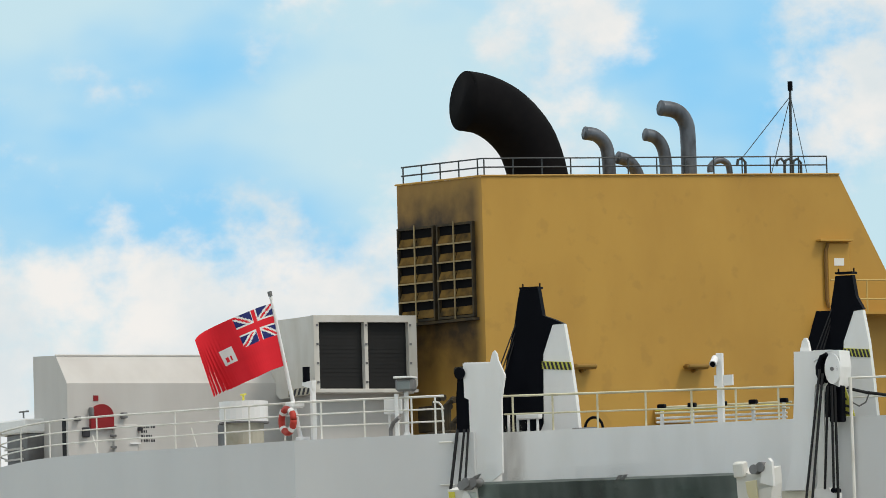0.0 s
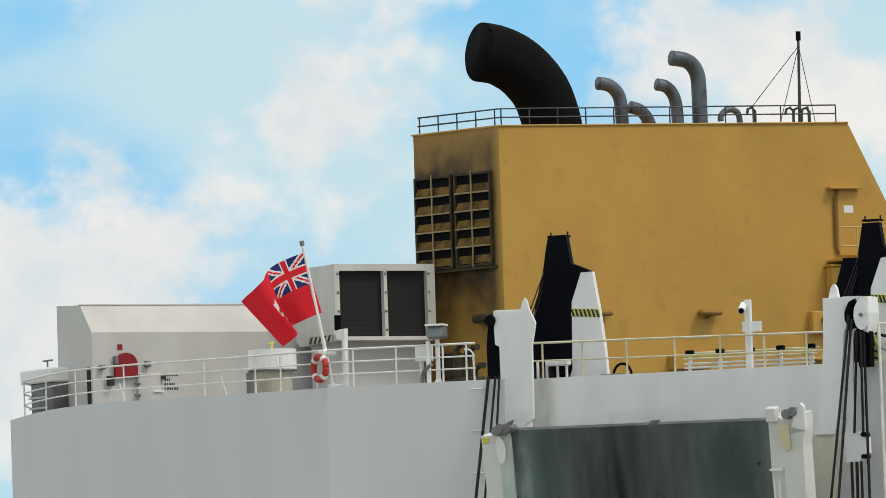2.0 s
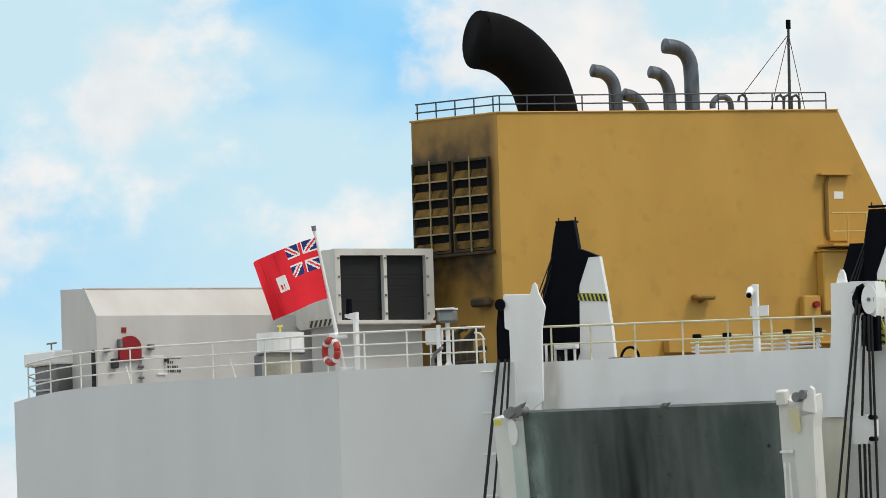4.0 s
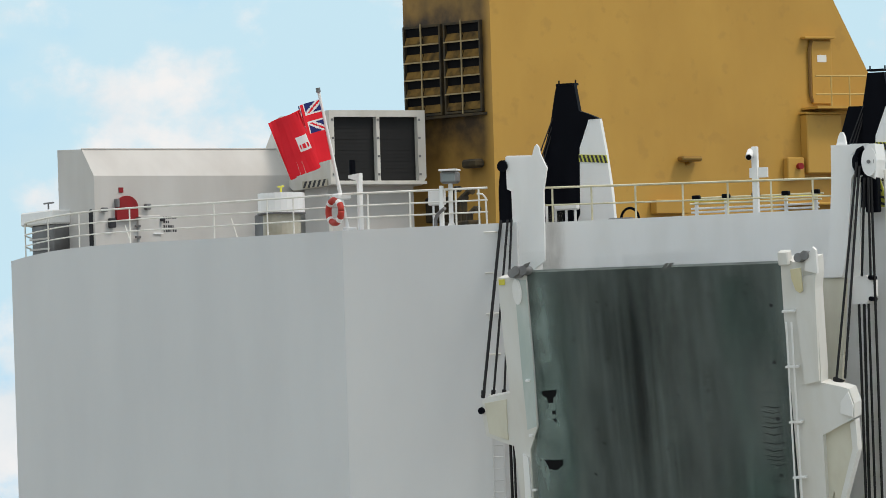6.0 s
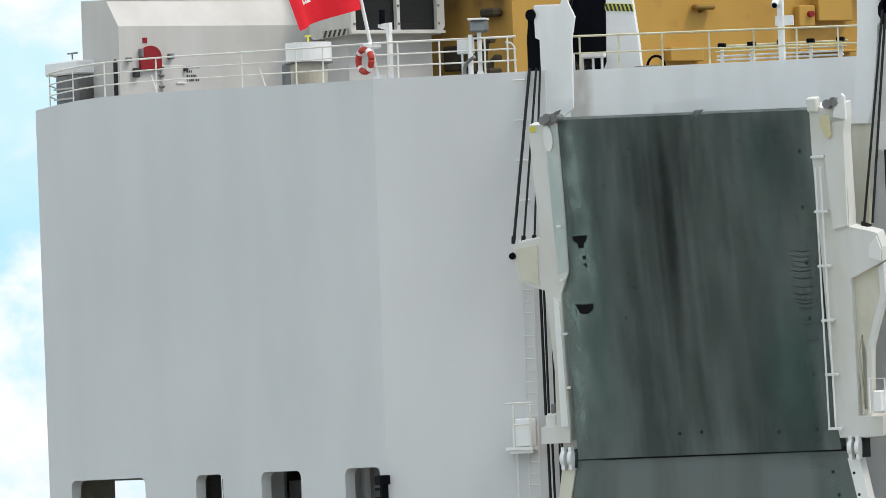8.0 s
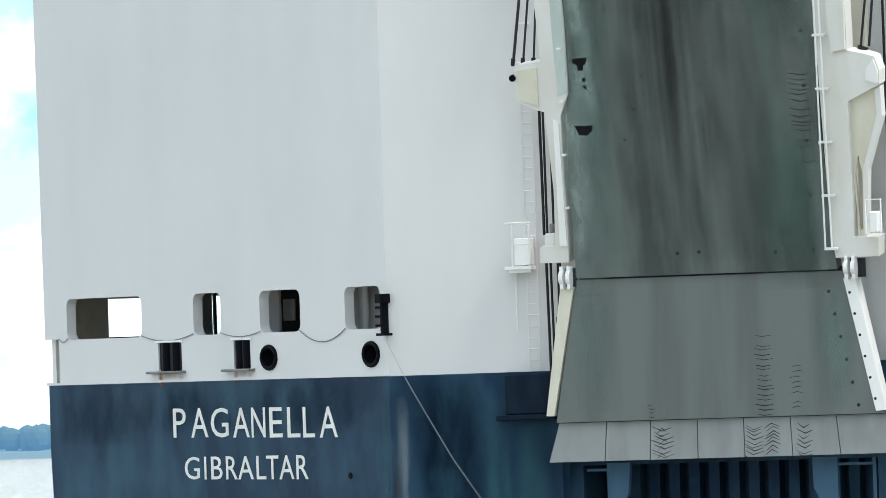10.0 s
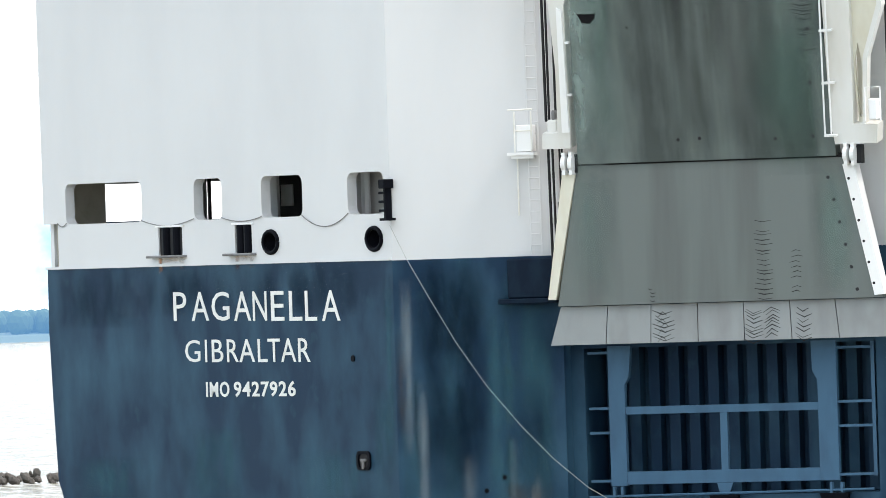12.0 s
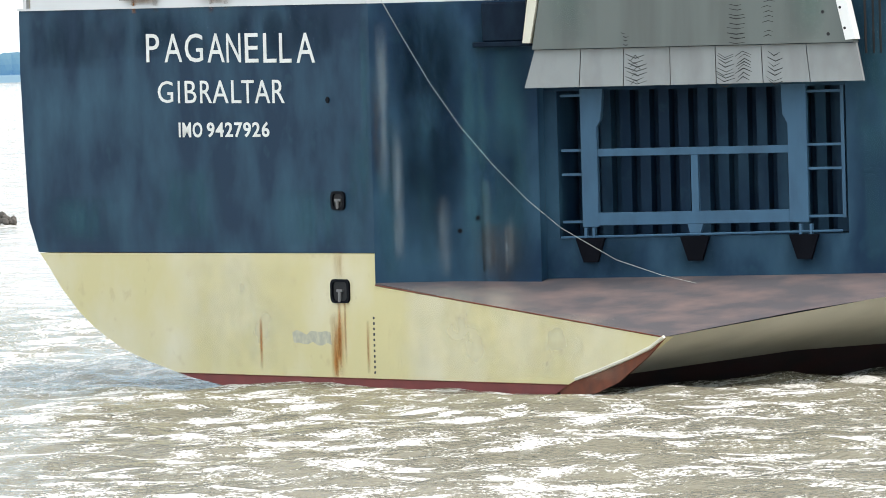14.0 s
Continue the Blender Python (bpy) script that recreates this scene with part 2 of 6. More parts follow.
def soft_stain(name, colour, strength, stretch=6.0, often=2.0):
    """A dirt run or dark patch that fades out at its edges and breaks up in the grain of the surface."""
    m = bpy.data.materials.new(name)
    m.use_nodes = True
    nt = m.node_tree
    bsdf, out = nt.nodes["Principled BSDF"], nt.nodes["Material Output"]
    bsdf.inputs["Base Color"].default_value, bsdf.inputs["Roughness"].default_value = (*colour, 1), 0.75
    bsdf.inputs["Specular IOR Level"].default_value = 0.1
    coord = nt.nodes.new("ShaderNodeTexCoord")
    sep = nt.nodes.new("ShaderNodeSeparateXYZ")
    nt.links.new(coord.outputs["Generated"], sep.inputs[0])
    fac = None
    for axis, power in (("X", 1.6), ("Z", 0.7)):
        inv = nt.nodes.new("ShaderNodeMath")
        inv.operation, inv.inputs[0].default_value = "SUBTRACT", 1.0
        nt.links.new(sep.outputs[axis], inv.inputs[1])
        mul = nt.nodes.new("ShaderNodeMath")
        mul.operation = "MULTIPLY"
        nt.links.new(sep.outputs[axis], mul.inputs[0]), nt.links.new(inv.outputs[0], mul.inputs[1])
        four = nt.nodes.new("ShaderNodeMath")
        four.operation, four.inputs[1].default_value = "MULTIPLY", 4.0
        nt.links.new(mul.outputs[0], four.inputs[0])
        pw = nt.nodes.new("ShaderNodeMath")
        pw.operation, pw.inputs[1].default_value = "POWER", power
        nt.links.new(four.outputs[0], pw.inputs[0])
        if fac is None:
            fac = pw.outputs[0]
        else:
            both = nt.nodes.new("ShaderNodeMath")
            both.operation = "MULTIPLY"
            nt.links.new(fac, both.inputs[0]), nt.links.new(pw.outputs[0], both.inputs[1])
            fac = both.outputs[0]
    mp = nt.nodes.new("ShaderNodeMapping")
    mp.inputs["Scale"].default_value = (often, often, often / stretch)
    no = nt.nodes.new("ShaderNodeTexNoise")
    no.inputs["Scale"].default_value, no.inputs["Detail"].default_value = 1.0, 3.5
    nt.links.new(coord.outputs["Object"], mp.inputs["Vector"]), nt.links.new(mp.outputs[0], no.inputs["Vector"])
    rng = nt.nodes.new("ShaderNodeMapRange")
    rng.inputs["From Min"].default_value, rng.inputs["From Max"].default_value, rng.inputs["To Max"].default_value = 0.30, 0.70, strength
    nt.links.new(no.outputs["Fac"], rng.inputs["Value"])
    last = nt.nodes.new("ShaderNodeMath")
    last.operation, last.use_clamp = "MULTIPLY", True
    nt.links.new(fac, last.inputs[0]), nt.links.new(rng.outputs[0], last.inputs[1])
    nt.links.new(last.outputs[0], bsdf.inputs["Alpha"])
    return m


RUST_RUN = soft_stain("rust_run", (0.46, 0.16, 0.02), 1.0, 6.0, 3.0)
RUST_FAINT = soft_stain("faint_rust", (0.40, 0.17, 0.03), 0.4, 2.0, 3.0)
CHALK = soft_stain("chalked_cream_paint", (0.73, 0.70, 0.54), 0.55, 1.0, 0.5)
RUSTY_EDGE = material("rusty_red_edge", (0.17, 0.05, 0.025), 0.75, stain=(0.07, 0.03, 0.02), amount=0.8, size=0.4)
PALE_RUN = soft_stain("pale_salt_run", (0.22, 0.28, 0.32), 0.75, 6.0, 3.5)
TEAL_RUN = soft_stain("teal_worn_band", (0.05, 0.15, 0.19), 0.55, 3.0)
DARK_NAVY = soft_stain("dark_navy_patch", (0.005, 0.020, 0.040), 0.62, 3.0, 1.2)
BROWN_RUN = soft_stain("brown_grime", (0.10, 0.07, 0.05), 0.5, 3.0)
GREY_GRIME = soft_stain("beige_grime", (0.36, 0.32, 0.27), 0.7, 2.0, 1.2)
# antifouling darkened: the shadow low on the starboard side is in its colour
BOTTOM_SHADED = material("shaded_antifouling", (0.05, 0.02, 0.02), 0.6, stain=(0.02, 0.02, 0.02), amount=0.8, size=1.0)
GREEN_WORN = soft_stain("worn_green_paint", (0.17, 0.25, 0.225), 0.55, 4.0, 1.3)
GREEN_DEEP = soft_stain("green_ramp_paint", (0.062, 0.125, 0.103), 0.6, 5.0, 1.1)
GREY_WORN = soft_stain("bare_grey_steel", (0.20, 0.235, 0.22), 0.6, 3.0, 1.0)
EDGE_FADE = soft_stain("faded_green_edge", (0.33, 0.42, 0.39), 0.9, 2.5, 1.8)
BLACK_WORN = soft_stain("black_rubber_wear", (0.026, 0.028, 0.027), 0.42, 40.0, 2.6)

# ---- building blocks ----
ABOARD = []          # all that sails with the ship, with its pose in the ship's space
KNUCKLE = 18.45
CHAMFER = pose(KNUCKLE, 0, 0, 0, 0, 36)      # x along the quarter wall, y inboard, z up


def finish(bm, name, mat, smooth=False):
    mesh = bpy.data.meshes.new(name)
    bmesh.ops.recalc_face_normals(bm, faces=bm.faces)
    if smooth:
        for f in bm.faces:
            f.smooth = True
    bm.to_mesh(mesh)
    bm.free()
    mesh.materials.append(mat)
    return mesh


def part(name, bm, mat, parent, label="", smooth=False):
    ob = new(name, finish(bm, name, mat, smooth))
    ob.parent = parent
    return tagged(ob, label)


def thing(name, label, category, m=None, group=""):
    """A thing on the ship: an Empty that carries its parts."""
    ob = new(name)
    ob.empty_display_size = 0.2
    ABOARD.append((ob, m if m is not None else Matrix()))
    return tagged(ob, label, category, group)


def solo(name, bm, mat, label, category, m=None, group="", smooth=False):
    """A thing on the ship made of one mesh."""
    ob = new(name, finish(bm, name, mat, smooth))
    ABOARD.append((ob, m if m is not None else Matrix()))
    return tagged(ob, label, category, group)


def box(bm, x0, x1, y0, y1, z0, z1, bevel=0.0, m=None):
    vs = [bm.verts.new(((x0, x1)[i & 1], (y0, y1)[i >> 1 & 1], (z0, z1)[i >> 2])) for i in range(8)]
    fs = [bm.faces.new([vs[i] for i in q]) for q in ((0, 2, 3, 1), (4, 5, 7, 6), (0, 1, 5, 4), (2, 6, 7, 3), (0, 4, 6, 2), (1, 3, 7, 5))]
    if bevel:
        es = list({e for f in fs for e in f.edges})
        made = bmesh.ops.bevel(bm, geom=es, offset=bevel, segments=1, affect="EDGES", clamp_overlap=True)
        vs = [v for v in made["verts"]] + [v for v in vs if v.is_valid]
    if m is not None:
        bmesh.ops.transform(bm, matrix=m, verts=list(set(v for v in vs if v.is_valid)))
    return bm


def rod(bm, a, b, r, n=8, r2=None):
    a, b = Vector(a), Vector(b)
    q = (b - a).to_track_quat("Z", "Y").to_matrix().to_4x4()
    bmesh.ops.create_cone(bm, cap_ends=True, segments=n, radius1=r, radius2=r if r2 is None else r2, depth=(b - a).length,
                          matrix=Matrix.Translation((a + b) / 2) @ q)
    return bm


def tube(bm, pts, r, n=8):
    """A round bar bent along points (r: one radius, or one a point)."""
    pts = [Vector(p) for p in pts]
    rings, side = [], None
    for i, p in enumerate(pts):
        d = (pts[min(i + 1, len(pts) - 1)] - pts[max(i - 1, 0)]).normalized()
        if side is None:
            side = d.orthogonal().normalized()
        side = (side - d * side.dot(d)).normalized()
        up = side.cross(d)
        rad = r[i] if isinstance(r, (list, tuple)) else r
        rings.append([bm.verts.new(p + rad * (math.cos(k * math.tau / n) * side + math.sin(k * math.tau / n) * up)) for k in range(n)])
    for a, b in zip(rings, rings[1:]):
        for k in range(n):
            bm.faces.new((a[k], a[(k + 1) % n], b[(k + 1) % n], b[k]))
    bm.faces.new(rings[0]), bm.faces.new(rings[-1][::-1])
    return bm


def slab(bm, outline, depth, holes=(), m=None):
    """A plate in the xz plane, its face at y = 0 and its back at y = depth, with holes through it."""
    before = set(bm.verts)
    edges = []
    for loop in (outline, *holes):
        vs = [bm.verts.new((x, 0, z)) for x, z in loop]
        edges += [bm.edges.new((vs[i], vs[(i + 1) % len(vs)])) for i in range(len(vs))]
    made = bmesh.ops.triangle_fill(bm, edges=edges, use_beauty=True)
    faces = [g for g in made["geom"] if isinstance(g, bmesh.types.BMFace)]
    out = bmesh.ops.extrude_face_region(bm, geom=faces)
    bmesh.ops.translate(bm, vec=(0, depth, 0), verts=[g for g in out["geom"] if isinstance(g, bmesh.types.BMVert)])
    if m is not None:
        bmesh.ops.transform(bm, matrix=m, verts=[v for v in bm.verts if v not in before])
    return bm


def round_rect(x0, x1, z0, z1, r, n=4):
    pts = []
    for cx, cz, a in ((x1 - r, z1 - r, 0), (x0 + r, z1 - r, 90), (x0 + r, z0 + r, 180), (x1 - r, z0 + r, 270)):
        pts += [(cx + r * math.cos(radians(a + 90 * k / n)), cz + r * math.sin(radians(a + 90 * k / n))) for k in range(n + 1)]
    return pts


def loft(bm, rows, close=False):
    """Faces between rows of points; close joins each row's end to its start."""
    rings = [[bm.verts.new(p) for p in row] for row in rows]
    for a, b in zip(rings, rings[1:]):
        for k in range(len(a) if close else len(a) - 1):
            k2 = (k + 1) % len(a)
            bm.faces.new((a[k], a[k2], b[k2], b[k]))
    return bm, rings


def prism(bm, pts, z0, z1):
    """A block standing on a plan."""
    lo = [bm.verts.new((x, y, z0)) for x, y in pts]
    hi = [bm.verts.new((x, y, z1)) for x, y in pts]
    bm.faces.new(lo[::-1]), bm.faces.new(hi)
    for k in range(len(pts)):
        k2 = (k + 1) % len(pts)
        bm.faces.new((lo[k], lo[k2], hi[k2], hi[k]))
    return bm


def B():
    return bmesh.new()

# ---- river, shore ----
WATER = 0.74


def water_material():
    m = bpy.data.materials.new("murky_river_water")
    m.use_nodes = True
    nt = m.node_tree
    bsdf = nt.nodes["Principled BSDF"]
    bsdf.inputs["Roughness"].default_value, bsdf.inputs["IOR"].default_value = 0.10, 1.33
    bsdf.inputs["Specular IOR Level"].default_value = 0.15
    coord = nt.nodes.new("ShaderNodeTexCoord")
    # whitecaps and the water's glitter, painted together as white base colour
    foam_glitter = nt.nodes.new("ShaderNodeTexNoise")
    foam_glitter.inputs["Scale"].default_value, foam_glitter.inputs["Detail"].default_value = 8.0, 10.0
    foam_glitter.inputs["Roughness"].default_value = 0.68
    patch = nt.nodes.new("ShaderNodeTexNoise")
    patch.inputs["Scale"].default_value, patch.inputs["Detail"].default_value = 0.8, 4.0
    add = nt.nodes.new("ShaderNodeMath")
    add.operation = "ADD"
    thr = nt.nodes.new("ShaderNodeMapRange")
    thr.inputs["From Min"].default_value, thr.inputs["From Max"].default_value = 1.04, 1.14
    silt = nt.nodes.new("ShaderNodeTexNoise")
    silt.inputs["Scale"].default_value = 0.05
    tint = nt.nodes.new("ShaderNodeMix")
    tint.data_type = "RGBA"
    tint.inputs["A"].default_value, tint.inputs["B"].default_value = (0.18, 0.165, 0.105, 1), (0.27, 0.255, 0.20, 1)
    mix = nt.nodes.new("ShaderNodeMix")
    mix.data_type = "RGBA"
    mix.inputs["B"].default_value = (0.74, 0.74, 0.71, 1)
    rough = nt.nodes.new("ShaderNodeMapRange")
    rough.inputs["To Min"].default_value, rough.inputs["To Max"].default_value = 0.10, 0.6
    chop = nt.nodes.new("ShaderNodeTexNoise")
    chop.inputs["Scale"].default_value, chop.inputs["Detail"].default_value = 5.0, 8.0
    bp = nt.nodes.new("ShaderNodeBump")
    bp.inputs["Strength"].default_value, bp.inputs["Distance"].default_value = 1.0, 0.17
    for a, b in ((coord.outputs["Object"], foam_glitter.inputs["Vector"]), (coord.outputs["Object"], patch.inputs["Vector"]),
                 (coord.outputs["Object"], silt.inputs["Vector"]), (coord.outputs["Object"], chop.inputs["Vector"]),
                 (foam_glitter.outputs["Fac"], add.inputs[0]), (patch.outputs["Fac"], add.inputs[1]), (add.outputs[0], thr.inputs["Value"]),
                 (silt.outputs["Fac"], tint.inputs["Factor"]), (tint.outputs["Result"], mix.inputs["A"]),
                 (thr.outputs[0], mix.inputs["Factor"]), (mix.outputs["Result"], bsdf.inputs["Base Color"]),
                 (thr.outputs[0], rough.inputs["Value"]), (rough.outputs[0], bsdf.inputs["Roughness"]),
                 (chop.outputs["Fac"], bp.inputs["Height"]), (bp.outputs[0], bsdf.inputs["Normal"])):
        nt.links.new(a, b)
    return m


def river():
    """One sheet to the horizon, fine and choppy round the ship."""
    near_x, near_y = np.arange(-70, 130, 0.42), np.arange(-30, 130, 0.42)
    far = np.array([20, 60, 160, 400, 900, 1800, 3200, 4700.0])
    xs = np.concatenate([near_x[0] - far[::-1], near_x, near_x[-1] + far])
    ys = np.concatenate([near_y[0] - far[::-1], near_y, near_y[-1] + far])
    X, Y = np.meshgrid(xs, ys)
    rng = np.random.default_rng(3)
    Z = np.zeros_like(X)
    for length, height in ((14, 0.07), (9, 0.06), (6, 0.055), (4, 0.05), (2.8, 0.04), (2.0, 0.03), (1.5, 0.022)):
        for _ in range(4):
            a, ph = rng.uniform(0, math.tau), rng.uniform(0, math.tau)
            k = math.tau / (length * rng.uniform(0.8, 1.25))
            Z += height * 0.5 * (1 - 2 * np.abs(np.sin(0.5 * (k * (X * math.cos(a) + Y * math.sin(a)) + ph))))
    fade = np.clip((np.minimum(np.minimum(X + 75, 135 - X), np.minimum(Y + 35, 135 - Y))) / 15, 0, 1)
    Z = WATER + Z * fade
    n, r = X.shape[1], X.shape[0]
    verts = np.stack([X, Y, Z], -1).reshape(-1, 3)
    i = (np.arange(r - 1)[:, None] * n + np.arange(n - 1)[None, :]).reshape(-1)
    mesh = bpy.data.meshes.new("river")
    mesh.from_pydata(verts.tolist(), [], np.stack([i, i + 1, i + n + 1, i + n], 1).tolist())
    mesh.polygons.foreach_set("use_smooth", [True] * len(mesh.polygons))
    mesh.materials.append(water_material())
    tagged(new("river", mesh), "choppy murky brown river with white foam and painted glitter", "water", kind="structure")


river()

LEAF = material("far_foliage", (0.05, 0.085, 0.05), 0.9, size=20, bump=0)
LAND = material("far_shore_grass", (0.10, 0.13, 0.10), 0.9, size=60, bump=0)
for far in (LEAF, LAND):            # distance three kilometres off: the air's haze is added as a blue glow
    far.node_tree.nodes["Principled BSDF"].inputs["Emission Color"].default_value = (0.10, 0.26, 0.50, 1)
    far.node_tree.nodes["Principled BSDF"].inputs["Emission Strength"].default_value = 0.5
STONE = material("rubble_stone", (0.10, 0.09, 0.08), 0.85, stain=(0.05, 0.05, 0.045), amount=0.8, size=0.8)


def along(pan, dist, side=0.0):
    """A point of the plan seen from the camera at a bearing and distance."""
    a = radians(pan)
    return EYE[0] - math.sin(a) * dist + math.cos(a) * side, EYE[1] + math.cos(a) * dist + math.sin(a) * side


def far_shore():
    rng = random.Random(5)
    ox, oy = along(58, 3300)
    m = Matrix.Translation((ox, oy, WATER)) @ pose(0, 0, 0, 0, 0, 58)
    bm = B()
    loft(bm, [[(x, y, z) for y, z in ((0, -1), (6, 2.0), (30, 3.2), (120, 3.4))] for x in range(-1200, 1201, 100)])
    bmesh.ops.transform(bm, matrix=m, verts=bm.verts)
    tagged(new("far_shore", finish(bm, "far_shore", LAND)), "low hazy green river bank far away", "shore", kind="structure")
    bm, ball = B(), B()
    bmesh.ops.create_icosphere(ball, subdivisions=2, radius=1.0)
    ball.verts.index_update()
    points, corners = [v.co.copy() for v in ball.verts], [[v.index for v in f.verts] for f in ball.faces]
    ball.free()
    for _ in range(1900):
        x = rng.uniform(-1200, 1200)
        h = 4.9 + 1.3 * noise.noise((x * 0.012, 0, 0)) + rng.uniform(0, 0.6)
        crown = m @ Matrix.Translation((x, rng.uniform(15, 70), 3 + h * 0.6)) @ Matrix.Diagonal((rng.uniform(2.0, 4.2), 3, h * 0.8, 1))
        vs = [bm.verts.new(crown @ p) for p in points]
        for c in corners:
            bm.faces.new([vs[i] for i in c])
    for v in bm.verts:
        v.co += 0.4 * noise.noise_vector(v.co * 0.35)
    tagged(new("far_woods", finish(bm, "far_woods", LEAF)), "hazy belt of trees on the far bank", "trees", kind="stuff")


far_shore()


def groyne():
    """A low rubble spit that runs out behind the stern."""
    rng = random.Random(8)
    bm = B()
    for k in range(1500):
        s = rng.uniform(-75, 12)
        w = rng.uniform(-1.7, 1.7)
        x, y = along(59.6, 565, s)
        z = WATER + (0.42 + 0.2 * noise.noise((s * 0.2, 0, 0))) * (1 - (w / 2.2) ** 2) + rng.uniform(-0.25, 0.1)
        bmesh.ops.create_icosphere(bm, subdivisions=1, radius=rng.uniform(0.10, 0.30),
                                   matrix=Matrix.Translation((x - 0.85 * w, y + 0.52 * w, z)) @ pose(0, 0, 0, rng.uniform(0, 90), rng.uniform(0, 90), 0)
                                   @ Matrix.Diagonal((1.2, 0.9, 0.7, 1)))
    tagged(new("rubble_groyne", finish(bm, "rubble_groyne", STONE)), "dark rubble stone groyne low over the water", "groyne", kind="stuff")


groyne()
# ---- the ship's hull ----
ship = thing("car_carrier", "large white and dark blue car carrier seen from astern under way", "ship")
WINDOWS = ((1.33, 5.50), (8.31, 9.79), (11.86, 13.98), (16.30, 18.12))
ROLLERS = ((6.35, 7.62), (10.42, 11.30))
LEADS = (12.30, 17.60)
# the quarter wall in its own space: from the knuckle inboard to the ramp's recess, and on to the ship's side
W_IN, RECESS = (4.55, 0.85), 1.70


def wall_y(s):
    return W_IN[1] * s / W_IN[0]


WALL = CHAMFER @ pose(0, 0, 0, 0, 0, math.degrees(math.atan2(W_IN[1], W_IN[0])))
W_LEN = math.hypot(*W_IN)


def ellipse(cx, cz, rx, rz, n=20):
    return [(cx + rx * math.cos(k * math.tau / n), cz + rz * math.sin(k * math.tau / n)) for k in range(n)]


# the stern bulwark's upper edge, crowned towards the port corner
SHEER = [(0.0, 24.05), (0.6, 24.10), (1.3, 24.15), (2.4, 24.20), (3.4, 24.22), (4.6, 24.22), (6.0, 24.20), (7.6, 24.17), (10.8, 24.08), (14.4, 23.99)]


def hull():
    # white transom with the mooring deck's openings
    holes = [round_rect(a, b, 12.58, 13.72, 0.22) for a, b in WINDOWS]
    holes += [round_rect(a, b, 11.62, 12.40, 0.05, 2) for a, b in ROLLERS] + [ellipse(x, 11.90, 0.38, 0.30) for x in LEADS]
    part("transom", slab(B(), [(0.86, 11.36), (KNUCKLE, 11.30), (KNUCKLE, 23.90), *SHEER[::-1], (0.08, 12.60), (0.86, 12.60)], 0.30, holes), WHITE, ship)
    # dark blue transom and its sill
    part("blue_transom", slab(B(), [(0.22, 11.36), (0.20, 9.5), (0.30, 7.6), (0.46, 5.3), (0.95, 4.35), (KNUCKLE, 4.45), (KNUCKLE, 11.30)], 0.25), BLUE, ship)
    part("sill", box(B(), 0.18, KNUCKLE, -0.05, 0.18, 11.31, 11.38), WHITE, ship)
    # cream lower transom, red below, cut down to the starboard corner
    low = [(1.00, 4.33), (1.45, 3.95), (2.21, 3.26), (3.05, 2.66), (3.68, 2.30), (4.6, 1.90), (5.45, 1.60), (6.8, 1.27), (7.6, 1.12), (8.3, 0.98)]
    part("cream_transom", slab(B(), low + [(27.6, 0.98), (28.0, 1.12), (29.3, 1.42), (30.6, 1.75), (31.5, 2.02), (32.13, 2.32), (KNUCKLE, 3.56), (KNUCKLE, 4.43)], 0.3), CREAM, ship)
    part("red_transom", slab(B(), [(8.3, 0.98), (9.0, 0.86), (11.0, 0.62), (13.5, 0.40), (16, 0.1), (20, -0.4), (24, -0.4), (26.3, 0.4), (27.6, 0.98)], 0.3), RED_LEAD, ship)
    edge = [(0.10, 12.6), (0.22, 11.3), (0.20, 9.5), (0.30, 7.6), (0.46, 5.3), *low, (9.0, 0.86), (11.0, 0.62), (13.5, 0.40), (16, 0.0), (22, -1.0)]
    bm, _ = loft(B(), [[(x + 0.02 + 0.01 * y, y, z + 0.02) for x, z in edge] for y in (0.25, 8, 30, 80)])
    part("port_bottom", bm, BLUE, ship, smooth=True)
    star = [(22, -1.0), (25.5, 0.1), (28.0, 1.08), (29.3, 1.38), (30.6, 1.72), (31.5, 2.0), (32.13, 2.32)]
    rows = []
    for y in (0.0, 3, 7.2, 14, 30, 80):
        rows.append([(x + (0.004 * y if z > 1 else 0.03 * min(y, 20)), y, z + (0.105 * min(y, 9) * (0.4 + 0.27 * z))) for x, z in star])
    # starboard bottom in shaded copies of the transom's paints
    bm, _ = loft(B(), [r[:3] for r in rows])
    part("starboard_antifouling", bm, BOTTOM_SHADED, ship, smooth=True)
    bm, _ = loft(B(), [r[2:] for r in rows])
    part("starboard_bottom", bm, CREAM_SHADED, ship, smooth=True)
    # ledge under the quarter wall
    inner = [CHAMFER @ Vector((s, wall_y(s) if s < W_IN[0] else W_IN[1] + 0.5, 3.62)) for s in (0, 2.2, W_IN[0], 9, 14, 16.6)]
    outer = [Vector((KNUCKLE, 0.02, 3.56)), Vector((23.5, 0.02, 3.10)), Vector((28, 0.02, 2.70)), Vector((32.13, 0.0, 2.33)), Vector((32.2, 4.5, 2.85)), Vector((32.3, 10.5, 3.4))]
    bm, _ = loft(B(), [outer, inner])
    part("ledge", bm, LEDGE, ship, "worn brown-grey sloping ledge")
    # quarter wall: blue below, white above
    part("quarter_wall", slab(B(), [(0, 11.30), (W_LEN, 11.30), (W_LEN, 23.93), (0, 23.90)], 0.2, m=WALL), WHITE, ship)
    part("blue_quarter_wall", slab(B(), [(0, 3.3), (W_LEN, 3.3), (W_LEN, 11.298), (0, 11.298)], 0.2, m=WALL), BLUE, ship)
    x0 = W_IN[0]
    part("recess_wall", slab(B(), [(x0 - 0.1, 8.9), (14.3, 8.9), (14.3, 23.90), (x0 - 0.1, 23.93)], 0.2, m=CHAMFER @ pose(0, RECESS, 0)), WHITE_CLEAN, ship)
